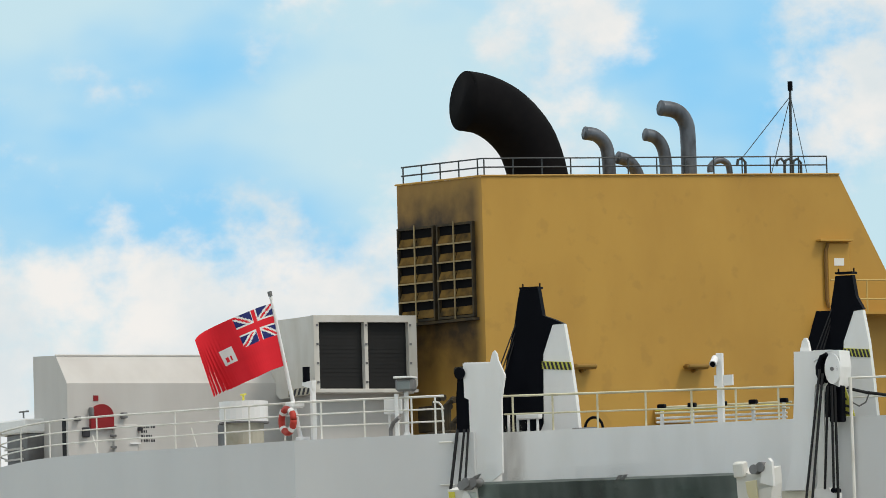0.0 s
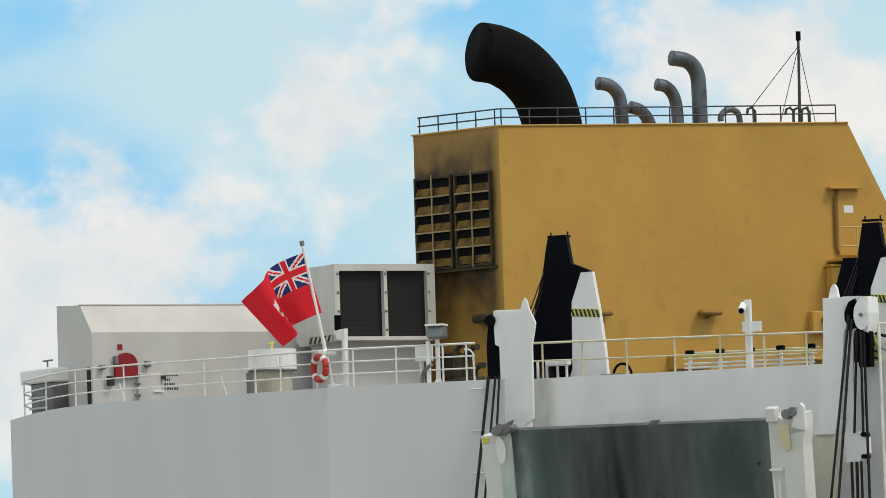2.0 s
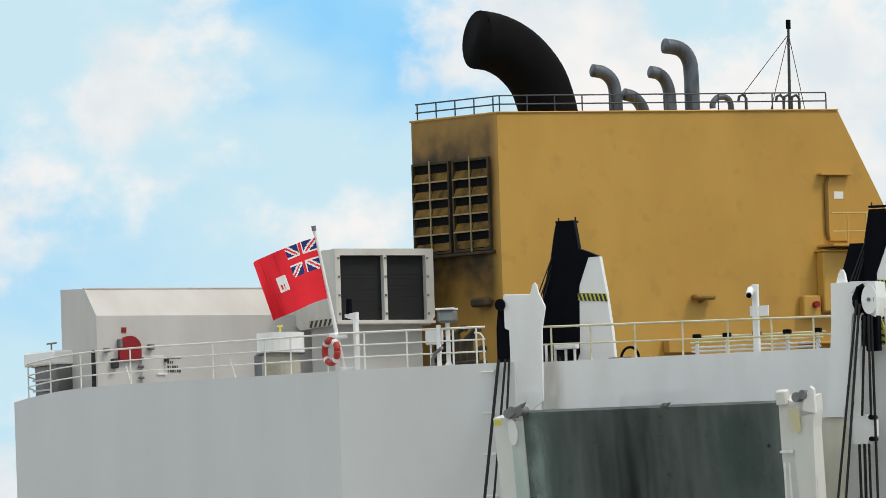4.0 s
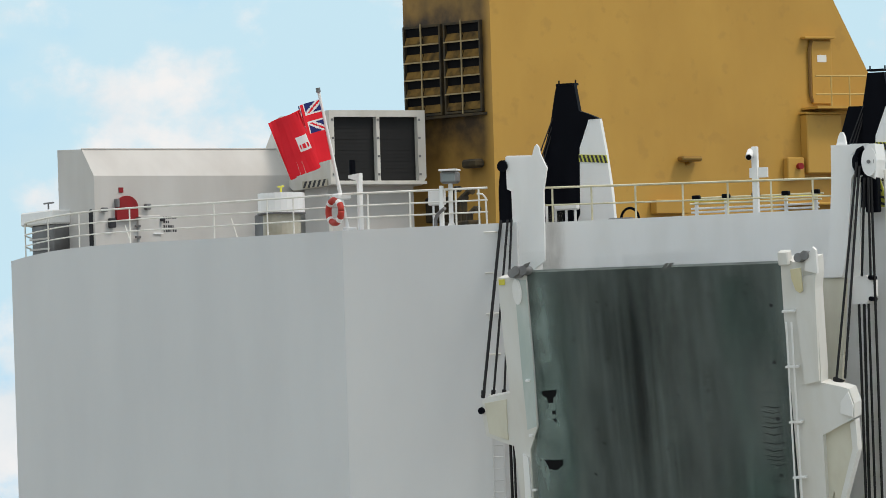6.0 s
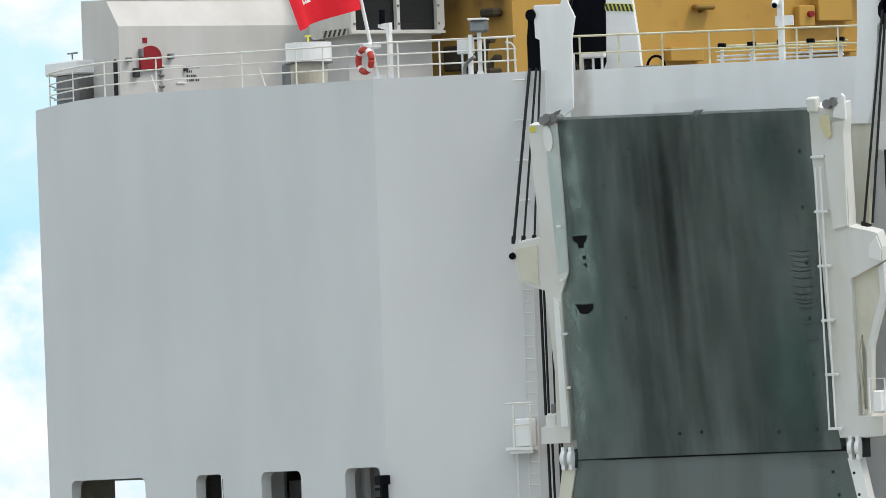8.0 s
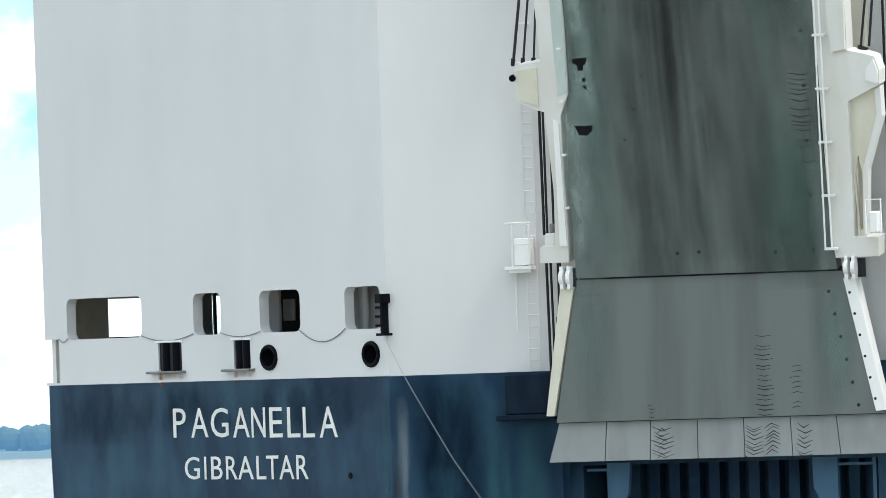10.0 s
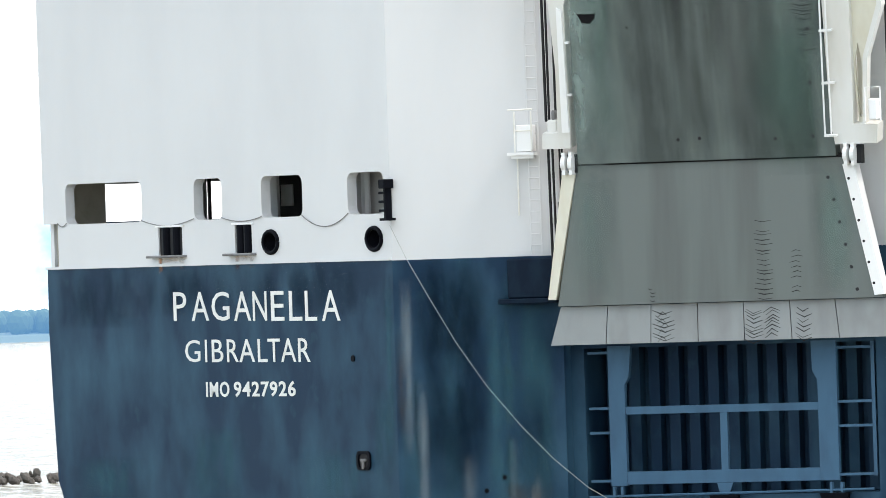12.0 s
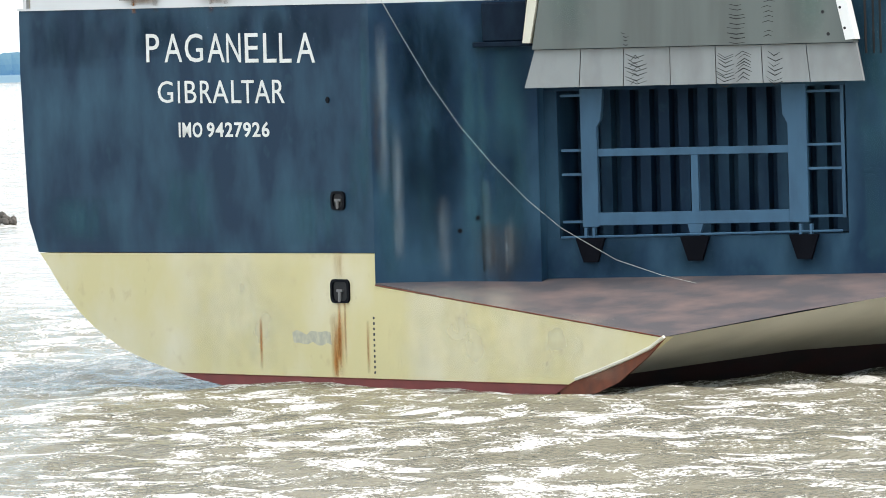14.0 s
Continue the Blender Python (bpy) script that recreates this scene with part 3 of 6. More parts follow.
    part("recess_side", box(B(), x0 - 0.16, x0, W_IN[1] + 0.03, RECESS, 8.9, 23.92, m=CHAMFER), WHITE, ship)
    part("outer_wall", slab(B(), [(14.32, 11.3), (17.6, 11.3), (17.6, 23.85), (14.32, 23.85)], 0.2, m=CHAMFER @ pose(0, 1.1, 0)), WHITE, ship)
    part("blue_outer_wall", slab(B(), [(13.25, 3.3), (17.6, 3.3), (17.6, 11.298), (13.25, 11.298)], 0.2, m=CHAMFER @ pose(0, 1.35, 0)), BLUE, ship)
    part("blue_lower_wall", slab(B(), [(x0 - 0.1, 3.3), (13.25, 3.3), (13.25, 4.72), (x0 - 0.1, 4.72)], 0.2, m=CHAMFER @ pose(0, 1.35, 0)), BLUE, ship)
    part("blue_upper_wall", slab(B(), [(x0 - 0.1, 8.75), (13.25, 8.75), (13.25, 11.3), (x0 - 0.1, 11.3)], 0.2, m=CHAMFER @ pose(0, 1.4, 0)), BLUE, ship)
    part("recess_sill", box(B(), x0, 13.25, 1.56, 3.1, 4.6, 4.72, m=CHAMFER), BLUE, ship)
    part("recess_jamb", box(B(), 13.25, 13.4, 1.56, 3.1, 4.6, 8.9, m=CHAMFER), BLUE, ship)
    part("recess_jamb", slab(B(), [(x0 - 0.12, 4.72), (4.93, 4.72), (4.93, 8.75), (x0 - 0.12, 8.75)], 1.7, m=CHAMFER @ pose(0, 1.36, 0)), BLUE, ship)
    part("recess_corner", box(B(), x0 - 0.14, x0, W_IN[1] + 0.02, 1.5, 3.3, 11.29, m=CHAMFER), BLUE, ship)
    # weather deck, mooring deck, sides
    part("weather_deck", prism(B(), [(0.2, 0.24), (KNUCKLE - 0.1, 0.24), *[(CHAMFER @ Vector(p)).to_2d()[:] for p in ((4.38, 1.06, 0), (4.38, 1.92, 0), (14.3, 1.92, 0), (17.2, 1.92, 0))], (32.0, 12.4), (32.1, 80), (0.2, 80)], 23.5, 23.84), STEEL, ship)
    part("mooring_deck", prism(B(), [(0.9, 0.24), (KNUCKLE - 0.1, 0.24), (KNUCKLE - 0.1, 20), (0.9, 20)], 11.0, 11.32), STEEL, ship)
    part("deckhead", prism(B(), [(0.3, 0.24), (KNUCKLE - 0.1, 0.24), (KNUCKLE - 0.1, 20), (0.3, 20)], 13.86, 14.1), WHITE, ship)
    port = [[(a, 12.55), (b, 12.55), (b, 13.70), (a, 13.70)] for a, b in ((1.98, 3.75), (5.4, 6.5), (7.85, 8.2))]
    part("port_side", slab(B(), [(0.24, 11.3), (60, 11.3), (60, 23.95), (0.24, 23.95)], -0.2, port, Matrix(((0, 1, 0, 0.24), (1, 0, 0, 0), (0, 0, 1, 0), (0, 0, 0, 1)))), WHITE, ship)
    # dark bulkhead, the shaded depth of the mooring deck painted in
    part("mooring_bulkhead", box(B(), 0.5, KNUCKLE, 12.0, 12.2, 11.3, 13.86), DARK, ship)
    part("starboard_side", box(B(), 32.0, 32.26, 11.0, 80, 3.3, 23.85), WHITE, ship)


hull()


def mooring_gear():
    # rollers, fairleads, what shows inside the openings
    for a, b in ROLLERS:
        for k in (0.3, 0.72):
            part("roller", rod(B(), (a + (b - a) * k, 0.09, 11.62), (a + (b - a) * k, 0.09, 12.40), 0.17, 14), BLACK, ship, "black vertical mooring roller")
        part("roller_sill", box(B(), a - 0.38, b + 0.22, -0.22, 0.1, 11.55, 11.62, 0.02), STEEL, ship)
        # dark fill behind the rollers, shade of the opening in its colour
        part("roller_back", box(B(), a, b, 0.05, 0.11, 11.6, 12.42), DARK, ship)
        part("roller_cap", box(B(), a - 0.1, b + 0.12, -0.05, 0.05, 12.41, 12.46), WHITE_CLEAN, ship)
    for x in LEADS:
        bm = B()
        ring = [(x + 0.38 * math.cos(k * math.tau / 20), -0.02, 11.90 + 0.30 * math.sin(k * math.tau / 20)) for k in range(21)]
        tube(bm, ring, 0.06, 8)
        rows = [[(x + sc * math.cos(k * math.tau / 20), y, 11.90 + sc * 0.8 * math.sin(k * math.tau / 20)) for k in range(20)] for sc, y in ((0.38, 0.0), (0.28, 0.2), (0.24, 0.5), (0.02, 0.55))]
        loft(bm, rows, True)
        part("fairlead", bm, BLACK, ship, "black oval fairlead", smooth=True)
    for x, y in ((1.1, 3.9),):
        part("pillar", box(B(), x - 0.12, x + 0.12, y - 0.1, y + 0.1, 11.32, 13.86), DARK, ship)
    part("inner_lining", box(B(), 0.26, 0.30, 0.32, 1.95, 11.34, 13.84), CREAM_DULL, ship)
    part("inner_lining", box(B(), 0.26, 0.30, 3.78, 5.00, 11.34, 13.84), CREAM_DULL, ship)
    part("side_post", box(B(), 0.24, 0.32, 5.42, 5.50, 11.34, 13.84), DARK, ship)
    part("partition", box(B(), 7.0, 7.9, 3.0, 3.08, 11.34, 13.84), WHITE_CLEAN, ship)
    # dark backing added for the unlit inside behind the opening
    part("partition", box(B(), 6.4, 9.6, 3.5, 3.58, 11.34, 13.84), DARK, ship)
    part("notice_board", box(B(), 7.4, 7.98, 3.44, 3.49, 12.9, 13.5), MARK, ship, "pale panel on the inner bulkhead")
    part("inner_panel", box(B(), 6.5, 8.0, 7.0, 7.1, 11.4, 13.3), CREAM, ship)
    bm = B()
    rod(bm, (8.6, 4.2, 12.0), (10.9, 4.2, 12.0), 0.62, 14)
    for x in (8.5, 9.7, 10.9):
        rod(bm, (x, 4.2, 12.0), (x + 0.12, 4.2, 12.0), 0.95, 16)
    box(bm, 8.4, 11.2, 3.8, 4.6, 11.32, 11.8)
    part("mooring_winch", bm, BLACK, ship, "dark mooring winch")
    part("screen_wall", box(B(), 13.2, 18.0, 1.3, 1.4, 11.32, 13.86), DECKHOUSE, ship)
    part("vent_pipe", rod(B(), (15.66, 1.0, 11.32), (15.66, 1.0, 13.86), 0.13), WHITE_CLEAN, ship)
    # the lamp bracket at the knuckle
    bm = B()
    box(bm, 18.35, 18.65, -0.32, 0.0, 13.25, 13.5, 0.02)
    box(bm, 18.42, 18.52, -0.2, 0.0, 12.45, 13.3)
    for z in (12.62, 12.86, 13.1):
        box(bm, 18.2, 18.5, -0.22, -0.02, z, z + 0.07)
    box(bm, 18.35, 18.7, -0.3, 0.0, 12.38, 12.45)
    part("light_bracket", bm, BLACK, ship, "black lamp bracket")
    # cable hung in swags under the openings
    for a, b, sag in ((0.9, 1.4, 0.1), (5.5, 8.3, 0.17), (9.8, 11.9, 0.12), (13.95, 16.35, 0.34)):
        part("swag_cable", tube(B(), [(a + (b - a) * k / 10, -0.03, 12.62 - sag * (1 - (k / 5 - 1) ** 2)) for k in range(11)], 0.014, 5), STEEL, ship)
    # recessed chocks low in the transom
    for x, z, w, h in ((16.74, 5.88, 0.34, 0.26), (16.73, 3.38, 0.46, 0.33)):
        chock = part("chock", slab(B(), round_rect(x - w, x + w, z - h, z + h, 0.16), 0.06, [round_rect(x - w + 0.1, x + w - 0.1, z - h + 0.07, z + h - 0.07, 0.12)], pose(0, -0.06, 0)), BLACK, ship, "black recessed chock")
        part("pocket", slab(B(), round_rect(x - w + 0.08, x + w - 0.08, z - h + 0.05, z + h - 0.05, 0.1), 0.02, m=pose(0, -0.012, 0)), DARK, chock)
        bm = B()
        rod(bm, (x, -0.05, z - h + 0.03), (x, -0.05, z + 0.02), 0.05)
        box(bm, x - 0.14, x + 0.14, -0.07, -0.02, z - 0.02, z + 0.05)
        part("bitt", bm, STEEL, chock)
    # eye plates and a small hole
    for x, z in ((16.33, 8.66),):
        part("scupper", rod(B(), (x, -0.03, z), (x, 0.02, z), 0.09), BLACK, ship)


mooring_gear()


def lettering(text, x0, x1, z0, z1, name, weight):
    cu = bpy.data.curves.new(name, "FONT")
    cu.body, cu.extrude, cu.resolution_u, cu.offset = text, 0.01, 3, weight
    cu.space_character = 1.12
    tmp = new(name, cu)
    bpy.context.view_layer.update()
    mesh = bpy.data.meshes.new_from_object(tmp.evaluated_get(bpy.context.evaluated_depsgraph_get()))
    bpy.data.objects.remove(tmp)
    co = np.array([v.co[:] for v in mesh.vertices])
    lo, hi = co.min(0), co.max(0)
    co = (co - lo) / (hi - lo)
    for v, c in zip(mesh.vertices, co):
        v.co = (x0 + (x1 - x0) * c[0], -0.014 + 0.012 * (1 - c[2]), z0 + (z1 - z0) * c[1])
    mesh.materials.clear()
    mesh.materials.append(MARK)
    ob = new(name, mesh)
    ob.parent = ship
    tagged(ob, "white raised lettering")


for ch, a, b in zip("PAGANELLA", (7.05, 8.01, 9.08, 10.26, 11.25, 12.20, 13.14, 13.96, 14.82), (7.74, 8.93, 10.02, 11.14, 11.98, 12.88, 13.80, 14.56, 15.75)):
    lettering(ch, a, b, 9.78 - 0.010 * (a - 7.05), 10.58 - 0.006 * (a - 7.05), "name_letter", 0.0)
for ch, a, b in zip("GIBRALTAR", (7.60, 8.66, 9.02, 9.82, 10.46, 11.44, 11.96, 12.64, 13.54), (8.40, 8.76, 9.62, 10.42, 11.28, 11.94, 12.60, 13.42, 14.16)):
    lettering(ch, a, b, 8.62 - 0.006 * (a - 7.6), 9.24, "port_letter", 0.0)
lettering("IMO", 8.65, 9.88, 7.64, 8.07, "registry_letters", 0.022)
lettering("9427926", 10.12, 13.34, 7.64, 8.07, "registry_number", 0.022)


def marks():
    # draught marks, a scrape, rust runs, dark patches and other stains with a shape of their own
    for k in range(11):
        part("draught_mark", box(B(), 18.28, 18.36, -0.004, 0.002, 1.12 + 0.15 * k, 1.19 + 0.15 * k), INK, ship)
    rng = random.Random(2)
    T = Matrix()

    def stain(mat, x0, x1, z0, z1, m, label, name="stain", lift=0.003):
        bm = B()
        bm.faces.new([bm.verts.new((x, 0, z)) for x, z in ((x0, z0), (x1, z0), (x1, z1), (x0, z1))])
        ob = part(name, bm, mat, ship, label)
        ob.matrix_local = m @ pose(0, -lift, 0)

    for x0, x1, z0, z1 in ((12.52, 12.72, 1.12, 2.6), (17.93, 18.12, 1.12, 2.6), (16.50, 16.70, 1.1, 3.6), (16.82, 16.98, 1.3, 3.6), (16.1, 16.95, 0.9, 2.8), (16.3, 16.7, 1.0, 2.5)):
        stain(RUST_RUN, x0, x1, z0, z1, T, "orange rust run", "rust_run", 0.003 + 0.0007 * rng.random())
    for a, b in ROLLERS:
        stain(RUST_RUN, a - 0.05, a + 0.25, 11.15, 11.66, T, "orange rust run", "rust_run", 0.012)
        stain(RUST_FAINT, b - 0.2, b + 0.15, 11.2, 11.64, T, "faint rust stain", "rust_run", 0.013)
    for x0, x1, z0, z1 in ((16.3, 17.0, 3.7, 4.5), (6.2, 7.8, 11.4, 11.6), (10.3, 11.5, 11.4, 11.62)):
        stain(RUST_FAINT, x0, x1, z0, z1, T, "faint rust stain", "rust_run", 0.004)
    for x0, x1, z0, z1 in ((17.9, 18.44, 5.5, 11.0), (17.2, 18.2, 4.6, 8.0), (13.0, 17.5, 4.6, 6.2), (1.0, 6.0, 4.6, 6.0), (7.0, 11.0, 4.7, 6.8)):
        stain(TEAL_RUN, x0, x1, z0, z1, T, "worn teal patch on the blue paint", "worn_patch", 0.003 + 0.004 * rng.random())
    # darker navy along the top of the blue transom
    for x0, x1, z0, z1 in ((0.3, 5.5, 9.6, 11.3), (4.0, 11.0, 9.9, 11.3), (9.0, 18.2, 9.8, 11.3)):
        stain(DARK_NAVY, x0, x1, z0, z1, T, "darker navy band under the sill", "dark_patch", 0.008 + 0.006 * rng.random())
    for x0, x1, z0, z1, mat in ((0.1, 0.55, 6.0, 10.8, PALE_RUN), (0.5, 0.9, 4.2, 8.0, PALE_RUN), (2.4, 3.1, 3.6, 10.6, TEAL_RUN), (0.35, 2.9, 3.4, 11.27, DARK_NAVY), (0.5, 2.7, 5.0, 11.28, DARK_NAVY), (0.3, 2.8, 8.6, 11.26, DARK_NAVY), (3.0, 4.5, 3.4, 11.2, TEAL_RUN), (3.3, 4.6, 3.6, 9.9, DARK_NAVY), (1.7, 2.2, 3.7, 6.0, PALE_RUN),
                                (3.0, 3.3, 3.7, 6.4, PALE_RUN), (3.7, 3.9, 3.9, 5.4, PALE_RUN), (2.6, 4.4, 3.5, 5.2, BROWN_RUN), (1.2, 1.8, 4.0, 9.0, TEAL_RUN), (2.9, 3.35, 3.9, 11.0, TEAL_RUN), (2.95, 3.25, 4.6, 9.6, TEAL_RUN), (0.05, 0.75, 3.6, 8.2, TEAL_RUN), (0.0, 0.32, 6.6, 9.6, BROWN_RUN), (3.6, 3.75, 3.8, 5.2, PALE_RUN)):
        stain(mat, x0, x1, z0, z1, WALL, "streaked run on the blue wall", "wall_run", 0.003 + 0.012 * rng.random())
    for x0, x1, z0, z1 in ((13.6, 14.6, 3.7, 6.5), (13.4, 15.0, 6.0, 11.0)):
        stain(TEAL_RUN, x0, x1, z0, z1, CHAMFER @ pose(0, 1.35, 0), "streaked run on the blue wall", "wall_run")
    # shadow round the hinge brackets, painted as dark patches on the wall
    for x0, x1, z0, z1 in ((5.0, 7.5, 3.6, 4.8), (7.9, 9.9, 3.6, 4.8), (11.0, 13.0, 3.6, 4.8)):
        stain(DARK_NAVY, x0, x1, z0, z1, CHAMFER @ pose(0, 1.35, 0), "painted shade round the hinge bracket", "dark_patch")
    stain(GREY_GRIME, 4.9, 5.6, 21.9, 24.2, CHAMFER @ pose(0, RECESS, 0), "brownish grime beside the hoist", "grime", 0.004)
    for x0, x1, z0, z1 in ((18.6, 27.0, 1.0, 3.6), (24.0, 30.5, 1.1, 2.9), (8.0, 15.0, 1.0, 4.4)):
        stain(CHALK, x0, x1, z0, z1, T, "chalky faded boot paint", "faded_patch", 0.002 + 0.0001 * x0)
    part("rusty_edge", slab(B(), [(26.8, 1.10), (28.0, 1.10), (29.3, 1.40), (30.6, 1.73), (31.5, 2.0), (32.13, 2.30), (31.4, 1.82), (30.7, 1.46), (29.95, 1.08), (28.9, 0.78), (27.4, 0.62)], 0.05, m=pose(0, 0.01, 0)), RUSTY_EDGE, ship, "rusty red bilge edge")
    part("rim_weld", tube(B(), [(28.0, -0.01, 1.14), (29.3, -0.01, 1.44), (30.6, -0.01, 1.77), (31.5, -0.01, 2.04), (32.13, -0.01, 2.33)], 0.05, 6), CREAM_GEAR, ship)
    part("rust_line", tube(B(), [(KNUCKLE, -0.005, 3.56), (25.0, -0.005, 2.97), (32.0, -0.005, 2.335)], 0.022, 5), RUSTY_EDGE, ship, "thin brown rust line")
    part("rust_line", tube(B(), [(8.3, -0.005, 0.98), (27.6, -0.005, 0.98)], 0.016, 5), RUSTY_EDGE, ship)
    pts = [(14.2 + 0.24 * k, 2.12 + 0.16 * rng.random()) for k in range(9)] + [(16.2 - 0.24 * k, 1.98 - 0.12 * rng.random()) for k in range(9)]
    part("scrape", slab(B(), pts, 0.003, m=pose(0, -0.003, 0)), SCRAPE, ship, "grey fender scrape")


marks()


def quarter_gear():
    """What is fixed to the quarter wall: ladder, platform, rungs, the blue bracket, the heaving line."""
    ladder = thing("wall_ladder", "white steel rung ladder on the quarter wall", "ladder", WALL @ pose(0.24, 0, 0))
    for x in (3.60, 3.89):
        part("stringer", box(B(), x - 0.015, x + 0.015, -0.14, -0.10, 11.35, 18.6), WHITE, ladder)
    for k in range(24):
        part("rung", rod(B(), (3.60, -0.13, 11.6 + 0.3 * k), (3.89, -0.13, 11.6 + 0.3 * k), 0.013, 6), WHITE, ladder)
    for k in range(5):
        part("hand_rung", tube(B(), [(3.55, 0, 19.5 + 1.05 * k), (3.55, -0.12, 19.5 + 1.05 * k), (3.85, -0.12, 19.5 + 1.05 * k), (3.85, 0, 19.5 + 1.05 * k)], 0.022, 6), RAIL_WHITE, ladder)
    plat = thing("wall_platform", "small white steel platform with a railing and white box", "platform", WALL @ pose(0.20, 0, 0))
    part("floor_plate", box(B(), 3.15, 3.88, -0.6, 0, 14.02, 14.10), WHITE_CLEAN, plat)
    part("bracket", prism(B(), [(3.3, 0), (3.8, 0), (3.85, -0.5), (3.25, -0.5)], 13.93, 14.02), WHITE_CLEAN, plat)
    part("locker", box(B(), 3.41, 3.86, -0.55, -0.05, 14.12, 14.84, 0.02), WHITE_CLEAN, plat, "white locker")
    for x in (3.38, 3.84):
        part("post", rod(B(), (x, -0.65, 14.1), (x, -0.65, 15.2), 0.025), RAIL_WHITE, plat)
    part("handrail", tube(B(), [(3.2, -0.65, 15.24), (3.88, -0.65, 15.25)], 0.025, 6), RAIL_WHITE, plat)
    part("lower_bar", tube(B(), [(3.38, -0.65, 14.68), (3.84, -0.65, 14.68)], 0.02, 6), RAIL_WHITE, plat)
    for x, z0 in ((3.34, 12.4),):
        part("pipe", rod(B(), (x, -0.08, z0), (x, -0.08, 14.0), 0.025, 6), RAIL_WHITE, plat)
    bm = B()
    box(bm, 3.2, 4.5, -0.35, 0.05, 10.15, 11.25, 0.05)
    box(bm, 2.95, 4.55, -0.45, 0.0, 10.02, 10.16, 0.02)
    part("fender_box", bm, NAVY, ship, "dark blue box below the ramp").matrix_local = WALL
    for x, z in ((2.9, 5.35), (2.4, 5.0)):
        part("eye_plate", rod(B(), (x, -0.03, z), (x, 0.02, z), 0.07), BLACK, ship).matrix_local = WALL
    line = [(0.0, 0.1, 12.25), (0.45, 0.12, 11.35), (1.02, 0.1, 10.35), (1.8, 0.1, 9.05), (2.64, 0.1, 7.86), (3.6, 0.1, 6.75), (4.52, 0.1, 5.83), (5.47, 0.1, 5.05), (7.05, 0.12, 4.15), (8.4, 0.3, 3.72), (9.6, 0.9, 3.5)]
    solo("heaving_line", tube(B(), [(s, -c, z) for s, c, z in line], 0.008, 5), ROPE_PALE, "thin pale rope hanging from the stern chock", "rope", CHAMFER)


quarter_gear()


# ---- the stern ramp ----
def stern_ramp():
    ramp = thing("stern_ramp", "raised green-grey steel stern ramp, worn and streaked, with white girders", "ramp", CHAMFER)
    UP = pose(-0.07, 0.12, 13.73, 11.15)
    LOW = pose(0, 0.22, 13.6, -1.5)

    part("upper_deck", slab(B(), [(5.47, -0.01), (12.80, -0.01), (12.74, 3.8), (12.90, 8.88), (5.92, 8.95), (5.85, 6.4), (5.66, 4.1), (5.55, 2.6)], 0.4, m=UP), RAMP_GREEN, ramp, "streaked green-grey ramp plating")
    G = UP @ pose(0, -0.08, 0)
    left = [(5.14, 8.86), (5.55, 8.86), (5.62, 8.98), (5.88, 8.98), (5.93, 8.85), (5.87, 6.52), (5.80, 4.96), (5.53, 4.38), (5.43, 2.66), (5.39, 1.17), (5.33, 0.45), (4.52, 0.45), (4.56, 0.87), (5.0, 0.88), (5.12, 2.38), (5.11, 3.72), (5.09, 4.5), (4.78, 4.6), (4.36, 4.78), (4.31, 5.18), (4.34, 5.7), (4.42, 5.77), (5.13, 5.87), (5.12, 7.45)]
    part("side_girder", slab(B(), left, 0.5, m=G), WHITE_RAMP, ramp, "white side girder with a rope bracket")
    part("edge_face", slab(B(), [(5.52, 4.9), (5.78, 4.98), (5.86, 6.5), (5.92, 8.78), (5.60, 8.78), (5.54, 6.5)], 0.1, m=UP @ pose(0, -0.10, 0)), RAMP_EDGE, ramp, "pale green ramp edge")
    part("girder_flange", slab(B(), [(5.16, 0.9), (5.36, 0.9), (5.48, 4.2), (5.34, 4.3)], 0.1, m=UP @ pose(0, -0.16, 0)), WHITE_CLEAN, ramp)
    part("bracket_plate", slab(B(), [(4.46, 4.86), (4.96, 4.66), (5.02, 5.72), (4.42, 5.64)], 0.05, m=UP @ pose(0, -0.13, 0)), CREAM_GEAR, ramp, "cream rope bracket plate")
    part("bracket_hook", rod(B(), tuple(UP @ Vector((4.30, -0.14, 5.45))), tuple(UP @ Vector((4.30, 0.1, 5.45))), 0.09, 10), BLACK, ramp)
    for q in range(4):
        part("girder_lug", box(B(), 5.44 + 0.07 * q, 5.54 + 0.07 * q, -0.2, -0.08, 1.9 + 1.42 * q, 1.95 + 1.42 * q, m=UP), WHITE_CLEAN, ramp)
    right = [(12.94, 8.86), (13.12, 9.0), (13.3, 8.9), (13.55, 9.0), (13.92, 9.0), (13.90, 8.6), (13.82, 8.2), (13.78, 7.32), (13.73, 6.15), (13.70, 5.8), (14.2, 5.68), (14.44, 5.6), (14.54, 5.23), (14.50, 4.86), (13.60, 4.45), (13.47, 2.03), (13.39, 0.85), (14.07, 0.82), (14.01, 0.31), (12.83, 0.31), (12.76, 0.88), (12.82, 3.83), (12.88, 6.34), (12.88, 7.51)]
    part("side_girder", slab(B(), right, 0.5, m=G), WHITE_RAMP, ramp, "white side girder with a rope bracket")
    part("back_brace", slab(B(), [(13.55, 4.5), (14.46, 4.8), (14.41, 4.02), (13.86, 2.64), (13.66, 0.83), (13.50, 0.83), (13.46, 2.3)], 0.1, [[(13.53, 2.5), (13.66, 3.0), (13.72, 2.45), (13.60, 1.0), (13.52, 1.0)]], UP @ pose(0, 0.12, 0)), CREAM_GEAR, ramp, "tapered cream web behind the bracket")
